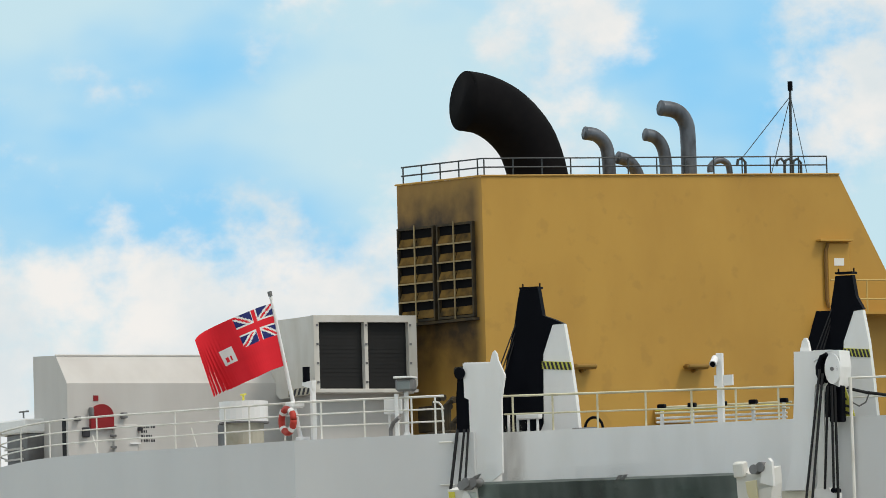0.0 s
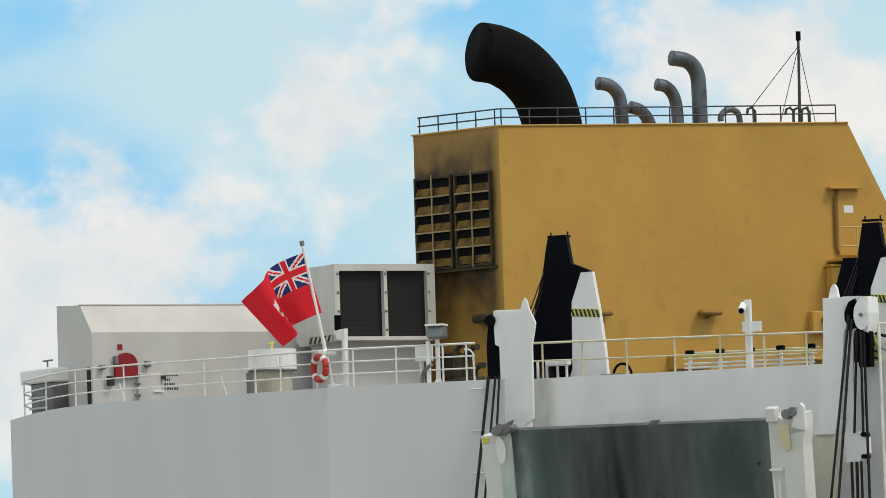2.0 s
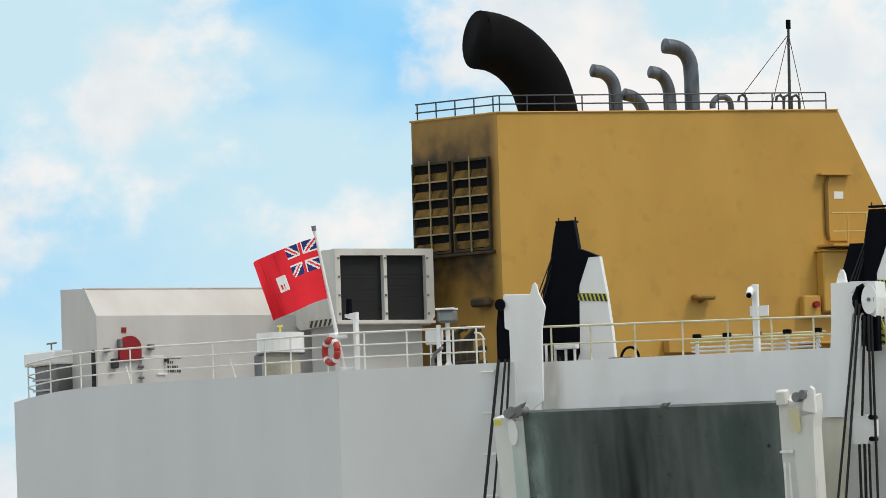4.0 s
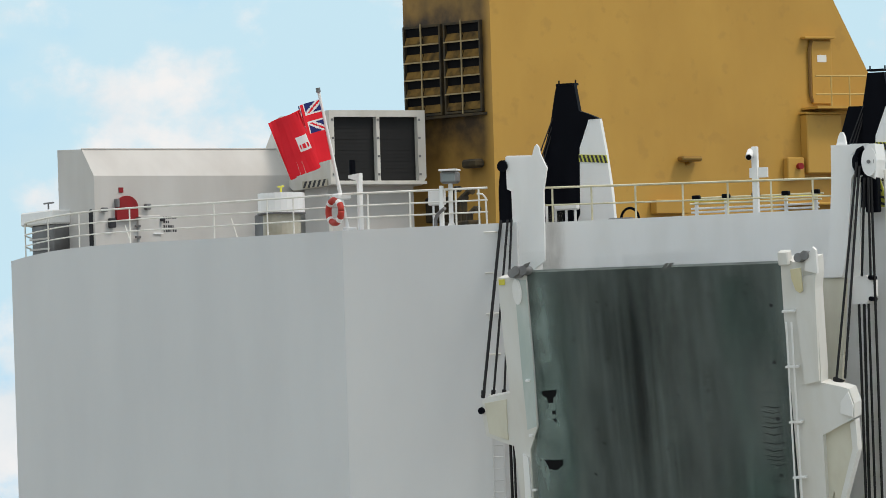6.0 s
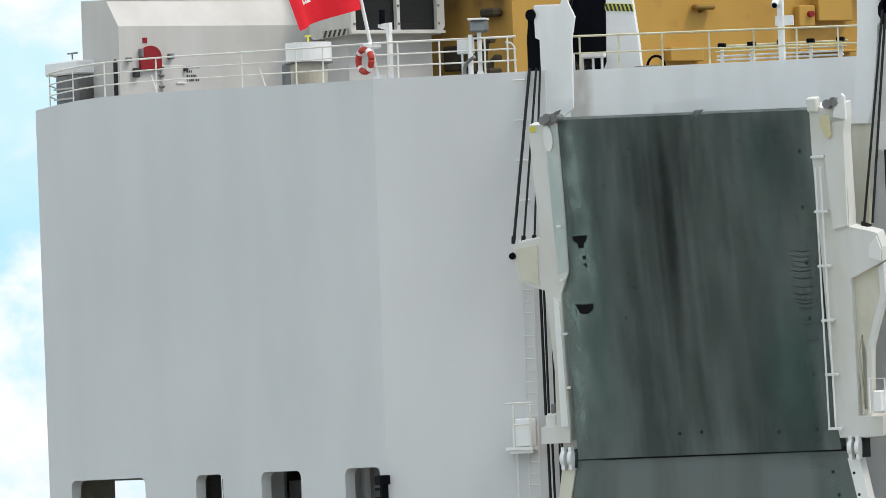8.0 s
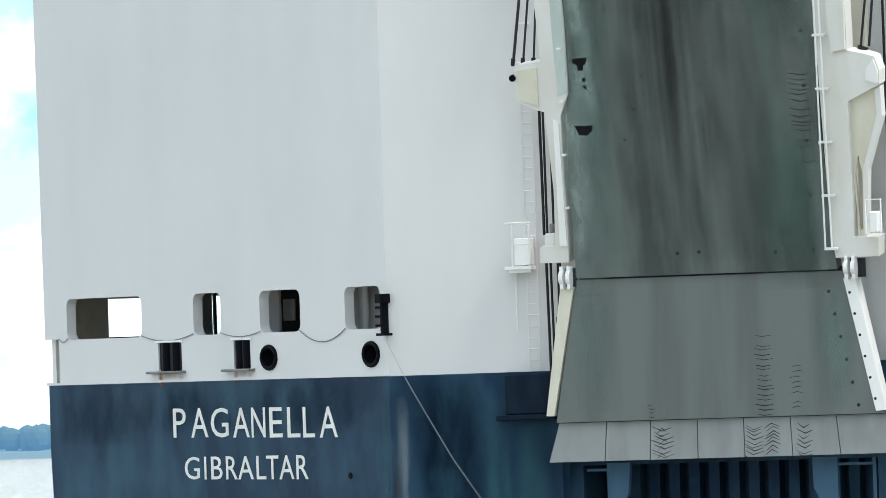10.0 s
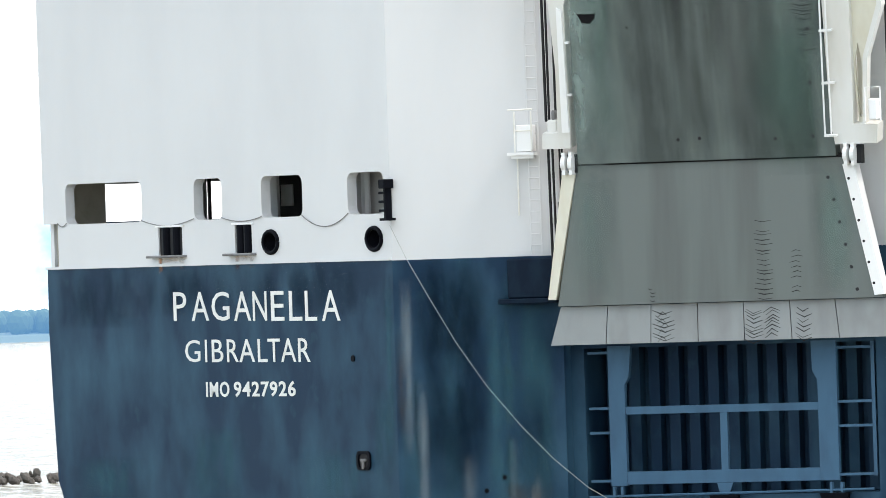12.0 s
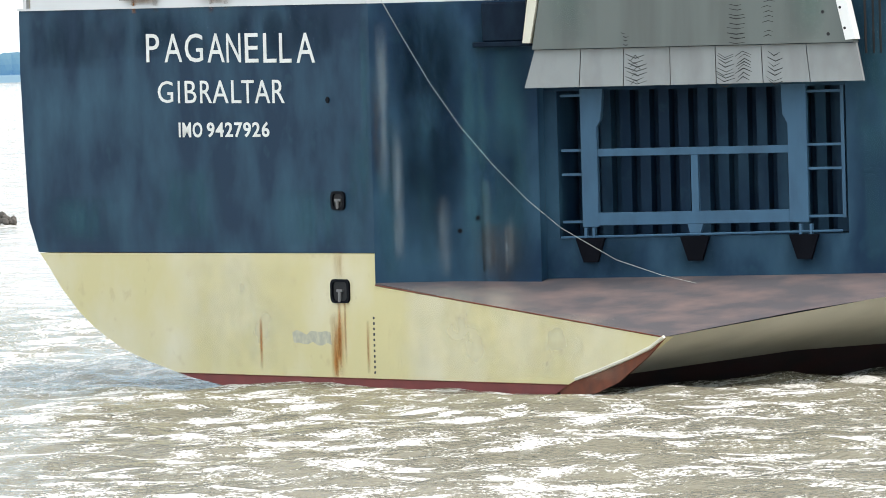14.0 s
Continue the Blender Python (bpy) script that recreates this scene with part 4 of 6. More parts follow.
    part("brace_edge", slab(B(), [(14.32, 4.7), (14.48, 4.8), (14.46, 4.0), (13.92, 2.6), (13.72, 0.83), (13.62, 0.83), (13.80, 2.65), (14.32, 4.05)], 0.3, m=UP @ pose(0, 0.02, 0)), WHITE_RAMP, ramp)
    part("bracket_face", slab(B(), [(14.16, 5.0), (14.47, 4.9), (14.52, 5.2), (14.42, 5.55), (14.2, 5.3)], 0.06, m=UP @ pose(0, -0.15, 0)), WHITE_CLEAN, ramp)
    part("shield", slab(B(), [(13.36, 8.5), (13.90, 8.6), (13.84, 8.2), (13.69, 5.85), (13.30, 5.78), (13.26, 7.5)], 0.1, m=UP @ pose(0, -0.19, 0)), WHITE_RAMP, ramp)
    part("horn", slab(B(), [(13.62, 8.7), (13.70, 9.0), (13.90, 9.28), (13.98, 9.2), (13.96, 8.6)], 0.12, m=UP @ pose(0, -0.22, 0)), WHITE_CLEAN, ramp)
    part("tip_lug", box(B(), 12.92, 13.2, -0.2, 0.1, 8.84, 9.2, 0.03, m=UP), WHITE_RAMP, ramp)
    part("horn", slab(B(), [(5.66, 8.86), (5.98, 9.2), (6.12, 9.24), (5.86, 8.86)], 0.12, m=UP @ pose(0, -0.22, 0)), STEEL, ramp)
    for x, z in ((5.55, 22.50), (5.66, 22.56), (5.86, 22.56), (13.42, 22.55), (13.60, 22.60)):
        part("sheave", rod(B(), (x, 0.12 - (z - 13.7) * 0.197 - 0.25, z), (x + 0.04, 0.12 - (z - 13.7) * 0.197 + 0.1, z), 0.12, 14), STEEL, ramp, "grey steel rope sheave")
    part("lug", slab(B(), [(13.27, 8.75), (13.55, 8.78), (13.54, 8.2), (13.46, 8.14), (13.36, 8.22), (13.28, 8.5)], 0.06, m=UP @ pose(0, -0.3, 0)), CREAM, ramp, "cream lug plate")
    part("lug", slab(B(), ellipse(5.68, 8.5, 0.12, 0.34, 14), 0.05, m=UP @ pose(0, -0.2, 0)), WHITE_CLEAN, ramp)
    for s in (9.62, 9.75):
        part("deck_clip", slab(B(), [(s, 8.86), (s + 0.1, 8.86), (s + 0.25, 9.02), (s + 0.15, 9.02)], 0.06, m=UP), STEEL, ramp)
    part("striped_tag", box(B(), 5.18, 5.34, -0.02, 0.0, 8.68, 8.82, m=UP @ pose(0, -0.1, 0)), YELLOW, ramp, "worn yellow tag")
    # handrail up the side, drain and lashing holes, worn patches, tyre tracks
    for x0, x1 in ((12.62, 12.92), (12.80, 13.06)):
        part("side_pipe", rod(B(), tuple(UP @ Vector((x0, -0.22, 0.58))), tuple(UP @ Vector((x1 + 0.06, -0.22, 7.4))), 0.026, 6), WHITE_CLEAN, ramp)
    for k in range(6):
        part("pipe_clip", box(B(), 12.60 + 0.06 * k, 12.95 + 0.06 * k, -0.25, -0.1, 0.55 + 1.42 * k, 0.60 + 1.42 * k, m=UP), WHITE_CLEAN, ramp)
    for x, z in [(12.20 + 0.066 * k, 0.54 + 1.455 * k) for k in range(6)] + [(8.39, 0.57), (9.0, 0.59), (11.14, 0.51)]:
        part("lashing_hole", rod(B(), tuple(UP @ Vector((x, -0.012, z))), tuple(UP @ Vector((x, 0.01, z))), 0.05, 10), DARK, ramp)
    for pts in ([(6.0, 5.88), (6.42, 5.9), (6.36, 5.72), (6.3, 5.7), (6.28, 5.56), (6.13, 5.56), (6.12, 5.7), (6.0, 5.76)],
                [(5.87, 4.08), (5.98, 4.10), (6.1, 4.07), (6.38, 4.09), (6.36, 3.92), (6.30, 3.90), (6.21, 3.81), (6.08, 3.83), (5.97, 3.85), (5.93, 3.96)], [(6.22, 5.36), (6.32, 5.36), (6.32, 5.26), (6.22, 5.26)], [(6.24, 5.16), (6.33, 5.14), (6.31, 5.06), (6.25, 5.06)]):
        part("bare_patch", slab(B(), pts, 0.004, m=UP @ pose(0, -0.014, 0)), PATCH, ramp, "dark bare patch")
    rng = random.Random(4)

    def tread(s0, s1, z0, z1, n, m, lean):
        """Bars of a tyre's tread: thin bent strokes, worn through here and there."""
        bm = B()
        for k in range(n):
            z = z0 + (z1 - z0) * (k + rng.uniform(-0.25, 0.25)) / n
            a, b = s0 + rng.uniform(0, 0.10), s1 - rng.uniform(0, 0.12)
            if rng.random() < 0.15:
                continue
            c, h = a + (b - a) * rng.uniform(0.4, 0.6), rng.uniform(0.018, 0.034)
            slab(bm, [(a, z), (c, z + lean), (b, z + 0.3 * lean), (b, z + 0.3 * lean + 0.5 * h), (c, z + lean + h), (a, z + 0.6 * h)], 0.002, m=m)
        tagged(part("tyre_track", bm, TYRE, ramp, "black tyre tread marks"), kind="stuff")

    for s0, s1, z0, z1, n, lean in ((10.42, 10.66, 3.4, 6.6, 26, -0.05), (11.95, 12.6, 2.9, 5.4, 18, -0.07), (9.6, 9.82, 5.2, 7.4, 10, 0.04), (9.5, 9.75, 7.9, 8.8, 7, 0.03)):
        tread(s0, s1, z0, z1, n, UP @ pose(0, -0.013, 0), lean)
    bm = B()
    for _ in range(34):
        s, z = rng.gauss(9.4, 1.2), rng.uniform(3.5, 8.75)
        if 6.4 < s < 12.6:
            slab(bm, [(s, z), (s + rng.uniform(0.05, 0.15), z - rng.uniform(0.01, 0.06)), (s + 0.09, z), (s + 0.01, z + 0.022)], 0.002, m=UP @ pose(0, -0.013, 0))
    tagged(part("scratches", bm, TYRE, ramp, "small dark scratches"), kind="stuff")
    def flat(x0, x1, z0, z1):
        bm = B()
        bm.faces.new([bm.verts.new((x, 0, z)) for x, z in ((x0, z0), (x1, z0), (x1, z1), (x0, z1))])
        return bm

    wear = ((BLACK_WORN, 7.2, 9.0, 0.3, 8.6, "dark wheel track"), (BLACK_WORN, 8.2, 10.2, 0.1, 8.9, "dark wheel track"), (BLACK_WORN, 9.2, 11.0, 0.3, 8.6, "dark wheel track"), (BLACK_WORN, 6.7, 10.8, 4.4, 9.3, "dark wheel track"),
            (GREEN_DEEP, 5.7, 7.3, 0.6, 8.9, "green paint left at the edge"), (GREEN_DEEP, 10.4, 12.8, -0.6, 4.4, "green paint left between the wheel tracks"), (GREEN_DEEP, 10.8, 12.8, 6.2, 8.8, "green paint left near the tip"),
            (GREEN_WORN, 10.9, 12.9, 0.2, 8.6, "worn green edge"), (GREEN_WORN, 5.6, 6.9, 0.1, 8.7, "worn green edge"), (GREY_WORN, 11.0, 12.9, 3.2, 7.2, "pale bare patch"), (GREY_WORN, 11.6, 12.7, 3.6, 6.0, "pale bare patch"),
            (GREY_WORN, 8.6, 11.4, 1.0, 9.4, "worn grey steel"), (EDGE_FADE, 5.6, 6.75, 3.4, 9.5, "faded pale edge"), (EDGE_FADE, 5.2, 6.35, -0.6, 6.8, "faded pale edge"))
    for k, (mat, x0, x1, z0, z1, lab) in enumerate(wear):
        part("wear_band", flat(x0, x1, z0, z1), mat, ramp, lab).matrix_local = UP @ pose(0, -0.0030 - 0.0006 * k, 0)
    for mat, x0, x1, z0, z1 in ((GREEN_WORN, 5.0, 6.6, -3.5, 0.0), (GREEN_WORN, 11.8, 13.4, -3.6, 0.0)):
        ob = part("wear_band", flat(x0, x1, z0, z1), mat, ramp, "worn streak")
        ob.matrix_local = LOW @ pose(0, -0.003 - 0.0002 * x0, 0)
    part("service_box", box(B(), 13.86, 14.12, -0.45, -0.1, 14.62, 15.2, 0.04), WHITE_CLEAN, ramp, "white machinery box")
    part("service_rail", tube(B(), [(13.80, -0.5, 14.6), (13.80, -0.5, 15.5), (14.22, -0.5, 15.5), (14.22, -0.5, 14.6)], 0.022, 6), WHITE_CLEAN, ramp)
    # lower section, hinge, flaps
    part("lower_deck", slab(B(), [(5.34, 0.08), (12.86, 0.08), (13.93, -3.68), (4.70, -3.68)], 0.4, m=LOW), RAMP_LOW, ramp, "grey ramp plating with tyre marks")
    part("hinge_gap", box(B(), 5.4, 12.9, 0.3, 0.5, 13.6, 13.8), DARK, ramp)
    part("lower_girder", slab(B(), [(4.93, -0.05), (5.3, -0.1), (4.66, -3.5), (4.44, -3.5)], 0.45, m=LOW @ pose(0, -0.06, 0)), CREAM_GEAR, ramp, "cream edge girder")
    part("lower_girder", slab(B(), [(12.88, -0.12), (13.2, -0.1), (13.98, -3.6), (13.7, -3.62)], 0.45, m=LOW @ pose(0, -0.06, 0)), WHITE_CLEAN, ramp, "white edge girder")
    for k in range(6):
        part("girder_hole", rod(B(), tuple(LOW @ Vector((13.05 + 0.128 * k, -0.066, -0.5 - 0.56 * k))), tuple(LOW @ Vector((13.05 + 0.128 * k, -0.05, -0.5 - 0.56 * k))), 0.04, 8), DARK, ramp)
        part("lashing_hole", rod(B(), tuple(LOW @ Vector((12.45 + 0.15 * k, -0.006, -0.45 - 0.6 * k))), tuple(LOW @ Vector((12.45 + 0.15 * k, 0.01, -0.45 - 0.6 * k))), 0.05, 8), DARK, ramp)
    for x in (5.05, 5.25, 13.05, 13.25):
        bm = B()
        rod(bm, (x - 0.05, 0.0, 13.75), (x + 0.06, 0.0, 13.75), 0.2, 14)
        box(bm, x - 0.04, x + 0.05, -0.1, 0.3, 13.45, 14.05)
        part("hinge", bm, WHITE_CLEAN, ramp, "white hinge knuckle")
    # dark boxes paint in the shade behind the hinges
    for x in (4.9, 12.98):
        part("hinge_pocket", box(B(), x, x + 0.45, 0.12, 0.4, 13.5, 14.0), DARK, ramp)
    tops, bots = (4.70, 6.05, 7.29, 8.61, 9.91, 11.22, 12.50, 13.93), (4.38, 5.97, 7.25, 8.60, 9.92, 11.26, 12.60, 14.12)
    for k in range(7):
        part("flap", slab(B(), [(tops[k] + 0.012, 9.90), (tops[k + 1] - 0.012, 9.90), (bots[k + 1] - 0.012, 8.87), (bots[k] + 0.012, 8.87)], 0.16, m=pose(0, 0.30, 0)), RAMP_FLAP, ramp, "grey hinged ramp flap")
    tread(10.30, 10.85, -3.6, -1.4, 17, LOW @ pose(0, -0.003, 0), -0.05)
    tread(11.3, 11.7, -3.6, -2.3, 10, LOW @ pose(0, -0.003, 0), 0.04)
    tread(7.25, 7.5, -3.6, -3.1, 5, LOW @ pose(0, -0.003, 0), -0.04)
    FL = pose(0, 0.296, 0)
    for s0, s1, n in ((7.30, 7.95, 8), (7.45, 7.80, 6), (9.90, 10.50, 9), (10.45, 10.98, 9), (11.35, 11.85, 7)):
        tread(s0, s1, 8.92, 9.82, n, FL, rng.choice((-0.13, 0.13)))


stern_ramp()


def hinge_frame():
    """The blue steel frame below the ramp, before a corrugated wall."""
    fr = thing("ramp_foot_frame", "blue steel frame with corrugated wall behind below the ramp", "steel frame", CHAMFER)
    F = pose(0, 1.38, 0)
    part("post", slab(B(), [(5.60, 5.02), (6.06, 5.02), (6.06, 7.75), (6.18, 7.95), (6.26, 8.8), (5.60, 8.8)], 0.18, m=F), BLUE_GEAR, fr)
    part("post", slab(B(), [(11.56, 5.05), (12.10, 5.05), (12.10, 8.8), (11.40, 8.8), (11.42, 8.0), (11.56, 7.75)], 0.18, m=F), BLUE_GEAR, fr)
    part("bottom_beam", box(B(), 6.06, 11.56, 1.38, 1.55, 5.05, 5.40, 0.01), BLUE_GEAR, fr)
    part("middle_beam", box(B(), 6.06, 11.56, 1.40, 1.55, 6.94, 7.15, 0.01), BLUE_GEAR, fr)
    part("centre_post", box(B(), 8.76, 8.96, 1.39, 1.54, 5.40, 6.94), BLUE_GEAR, fr)
    part("centre_lug", slab(B(), [(8.62, 5.05), (9.08, 5.05), (8.92, 4.62), (8.80, 4.55), (8.74, 4.62)], 0.15, m=F), BLUE_GEAR, fr)
    for s in (5.72, 11.9, 12.2, 5.95):
        part("hinge_pin", box(B(), s - 0.035, s + 0.035, 1.24, 1.4, 4.52, 5.0), BLUE_GEAR, fr)
    # unseen top cover, added to keep sky light out of the recess
    part("shade_cover", box(B(), 4.93, 13.25, 1.6, 3.1, 8.76, 8.86), BLUE, fr)
    part("back_wall", box(B(), 4.93, 13.25, 3.05, 3.15, 4.7, 8.9), BLUE, fr, "dark blue back wall")
    for k in range(14):
        x = 5.2 + 0.565 * k
        part("corrugation", slab(B(), [(x, 4.75), (x + 0.30, 4.75), (x + 0.30, 8.8), (x, 8.8)], 0.42, m=pose(0, 2.6, 0)), BLUE, fr)
    for zz in (8.62, 7.12, 6.46, 5.16):
        part("rung", box(B(), 5.0, 5.6, 1.45, 1.62, zz - 0.035, zz + 0.035), BLUE_GEAR, fr)
    for zz in (8.6, 7.15, 6.5, 5.2):
        part("rung", box(B(), 12.1, 13.1, 1.45, 1.62, zz - 0.035, zz + 0.035), BLUE_GEAR, fr)
    part("side_bar", box(B(), 13.06, 13.16, 1.45, 1.6, 5.15, 8.8), BLUE_GEAR, fr)
    # brackets in black, with the shadow at the lugs put into their colour
    for s in (5.85, 8.87, 12.0):
        part("bracket", slab(B(), [(s - 0.42, 4.72), (s + 0.42, 4.72), (s + 0.2, 4.05), (s - 0.2, 4.05)], 0.22, m=pose(0, 1.2, 0)), BLACK, fr, "dark hinge bracket")
    part("step_bar", tube(B(), [(5.0, 1.28, 4.74), (13.1, 1.28, 4.80)], 0.035, 6), BLUE_GEAR, fr)


hinge_frame()


# ---- hoists ----
def hoist(name, boxes_poly, side_poly, peak, rope_runs, sheave, label, at=(0, 0, 0)):
    h = thing(name, label, "hoist post", CHAMFER @ pose(*at), "ramp hoist posts")
    part("front_plate", slab(B(), boxes_poly, 0.62, m=pose(0, 0.62, 0)), WHITE_CLEAN, h)
    part("side_plate", slab(B(), side_poly, 0.08, m=pose(0, 0.60, 0)), WHITE_CLEAN, h)
    part("peak", slab(B(), peak, 0.12, m=pose(0, 0.75, 0)), WHITE_CLEAN, h)
    s, z, r = sheave
    part("sheave", rod(B(), (s, 0.56, z), (s + 0.01, 0.612, z), r, 20), BLACK, h, "black rope sheave")
    if s > 8:
        part("sheave_cover", slab(B(), ellipse(s + 0.19, z, r * 0.62, r * 1.12), 0.05, m=pose(0, 0.5, 0)), WHITE_CLEAN, h)
        part("axle_pin", rod(B(), (s + 0.19, 0.46, z), (s + 0.19, 0.52, z), 0.05, 8), STEEL, h)
        part("sheave_hood", tube(B(), [(s + 0.05, 0.52, z + 0.36), (s - 0.10, 0.52, z + 0.30), (s - 0.18, 0.52, z + 0.12), (s - 0.18, 0.52, z - 0.14), (s - 0.10, 0.52, z - 0.36)], 0.06, 8), BLACK, h, "black rope guard")
    for a, b, rr in rope_runs:
        part("wire_rope", rod(B(), a, b, rr, 6), ROPE, h, "black wire rope")
    return h


left_hoist = hoist("hoist_post", [(4.60, 22.72), (5.14, 22.68), (5.14, 25.62), (4.44, 25.64), (4.46, 24.80), (4.58, 24.74)],
      [(5.142, 22.68), (5.47, 22.9), (5.49, 24.72), (5.55, 25.02), (5.60, 25.30), (5.42, 25.68), (5.39, 25.84), (5.33, 25.92), (5.27, 25.86), (5.20, 25.62), (5.142, 25.60)],
      [(4.42, 25.62), (5.16, 25.60), (5.16, 25.65), (4.42, 25.67)],
      [((4.36, 0.4, 24.0), (4.14, -0.55, 19.5), 0.04), ((4.55, 0.4, 24.0), (4.42, -0.55, 19.5), 0.03), ((4.66, 0.4, 24.0), (4.72, -0.55, 19.5), 0.03),
       ((4.63, -0.05, 18.25), (4.66, -0.05, 14.9), 0.042), ((4.73, -0.05, 18.25), (4.75, -0.05, 14.7), 0.035), ((4.92, -0.05, 17.5), (4.94, -0.05, 14.9), 0.035), ((5.02, -0.05, 16.4), (5.04, -0.05, 14.9), 0.025),
       ((4.68, -0.02, 14.2), (4.72, -0.02, 10.9), 0.04), ((4.80, -0.02, 14.2), (4.84, -0.02, 10.9), 0.035), ((5.0, -0.02, 14.2), (5.03, -0.02, 10.9), 0.032), ((5.07, -0.02, 14.2), (5.09, -0.02, 11.4), 0.03)],
      (4.36, 25.40, 0.15), "white steel hoist post with black wire ropes", (-0.2, 0.35, 0))
part("rope_shroud", slab(B(), [(4.18, 23.95), (4.50, 23.95), (4.56, 24.7), (4.43, 24.86), (4.42, 25.56), (4.33, 25.56), (4.24, 25.36), (4.18, 24.8)], 0.3, m=pose(0, 0.72, 0)), BLACK, left_hoist, "black bundle of ropes and guard")
part("rope_anchor", box(B(), 4.72, 5.06, -0.25, 0.05, 14.45, 14.95, 0.06), WHITE_RAMP, left_hoist, "white rope anchor")
part("rope_clamp", box(B(), 4.92, 5.14, -0.1, 0.06, 12.45, 12.75, 0.04), BLACK, left_hoist)
part("rope_fork", box(B(), 4.86, 4.98, -0.2, 0.0, 14.9, 15.2, 0.03), STEEL, left_hoist)
right_hoist = hoist("hoist_post", [(13.07, 22.12), (13.61, 22.10), (13.70, 22.45), (13.77, 22.85), (13.89, 23.85), (13.96, 24.62), (14.12, 24.8), (14.60, 24.56), (14.66, 25.05), (14.62, 25.46), (13.42, 25.47), (13.40, 24.5), (13.32, 23.35), (13.26, 22.8), (13.18, 22.45)],
      [(13.951, 25.2), (14.30, 25.42), (14.45, 25.47), (13.951, 25.48)], [(13.52, 25.47), (13.78, 25.47), (13.74, 25.70), (13.69, 25.80), (13.64, 25.80), (13.58, 25.70)],
      [((14.18, 0.45, 25.0), (13.84, -0.55, 19.5), 0.033), ((14.25, 0.45, 24.9), (14.07, -0.55, 19.5), 0.033), ((14.36, 0.5, 24.6), (14.20, 0.5, 22.1), 0.035), ((14.46, 0.5, 24.6), (14.44, 0.5, 22.0), 0.035),
       ((14.10, 0.5, 21.4), (14.11, 0.6, 9.6), 0.035), ((14.24, 0.5, 21.4), (14.16, 0.6, 14.0), 0.04), ((14.36, 0.5, 21.4), (14.30, 0.7, 9.6), 0.035), ((14.52, 0.55, 24.6), (14.50, 0.7, 9.6), 0.035)],
      (14.30, 25.0, 0.33), "white steel hoist post with a rope sheave and black wire ropes")
# black block added for the dark of the gap below the sheave
part("dark_gap", box(B(), 14.30, 14.64, 0.66, 0.9, 23.72, 24.6, 0.02), BLACK, right_hoist, "black block for the dark gap below the sheave")
part("guide_channel", slab(B(), [(13.90, 22.1), (14.06, 22.1), (14.16, 24.5), (14.0, 24.5)], 0.06, m=pose(0, 0.72, 0)), WHITE_RAMP, right_hoist)
part("rope_guide", slab(B(), [(13.88, 22.12), (14.26, 22.14), (14.34, 22.03), (14.52, 22.0), (14.52, 21.60), (14.36, 21.52), (14.26, 21.38), (13.92, 21.40)], 0.2, m=pose(0, 0.58, 0)), WHITE_CLEAN, right_hoist, "white rope guide block")
for z in (22.06, 21.52):
    part("guide_roller", rod(B(), (14.44, 0.45, z), (14.44, 0.8, z), 0.06, 10), BLACK, right_hoist)
for x in (4.14, 4.42, 4.72):
    part("rope_socket", rod(B(), (x, -0.55, 19.6), (x - 0.02, -0.56, 19.4), 0.06, 8, 0.05), ROPE, left_hoist)
part("rope_socket", rod(B(), (13.92, -0.58, 19.5), (13.76, -0.66, 19.0), 0.15, 10, 0.06), ROPE, right_hoist)
part("under_leg", slab(B(), [(13.0, 14.8), (13.46, 14.8), (13.48, 19.34), (13.66, 22.09), (12.95, 22.11)], 0.2, m=pose(0, 0.7, 0)), CREAM_GEAR, right_hoist)




def tower(dark_left, black, white, cap, at_s, at_z, label, at_y=2.9):
    """A tapered guide tower on deck: a black aft face, a white side with a hazard band."""
    t = thing("guide_tower", label, "guide tower", CHAMFER @ pose(at_s, at_y, at_z), "guide towers")
    part("black_face", slab(B(), black, 0.18), BLACK, t, "black tower face")
    part("white_face", slab(B(), white, 0.16, m=pose(0, 0.02, 0)), WHITE_CLEAN, t, "white tower side")
    if dark_left:
        part("black_wing", slab(B(), dark_left, 0.3, m=pose(0, 0.03, 0)), BLACK, t)
    part("cap", box(B(), cap[0], cap[1], -0.02, 0.3, 3.60, 3.65), BLACK, t)
    for k, x in enumerate((cap[0], cap[1] - 0.04)):
        part("cap_post", rod(B(), (x + 0.02, 0.15, 3.6), (x + 0.02, 0.15, 3.74), 0.02, 6), BLACK, t)

    def side(z):
        return white[-1][0], white[2][0] + (white[3][0] - white[2][0]) * 0.85

    n = 7
    a, b = side(1.62)
    part("hazard_band", slab(B(), [(a, 1.60), (b + 0.03, 1.53), (b, 1.73), (a, 1.79)], 0.02, m=pose(0, 0.0, 0)), STRIPE_Y, t, "yellow and black hazard band")
    for k in range(n):
        x = a + (b - a) * (k + 0.1) / n
        part("hazard_bar", slab(B(), [(x + 0.055, 1.59 - 0.009 * k), (x + 0.12, 1.58 - 0.009 * k), (x + 0.06, 1.77 - 0.008 * k), (x, 1.78 - 0.008 * k)], 0.02, m=pose(0, -0.004, 0)), INK, t)
    for k in range(3):
        part("stay_rope", rod(B(), (cap[0] - 0.06 - 0.05 * k, 0.05, 2.95 - 0.25 * k), (cap[0] - 0.72 + 0.12 * k, -0.3, 1.1), 0.018, 5), ROPE, t)
    return t


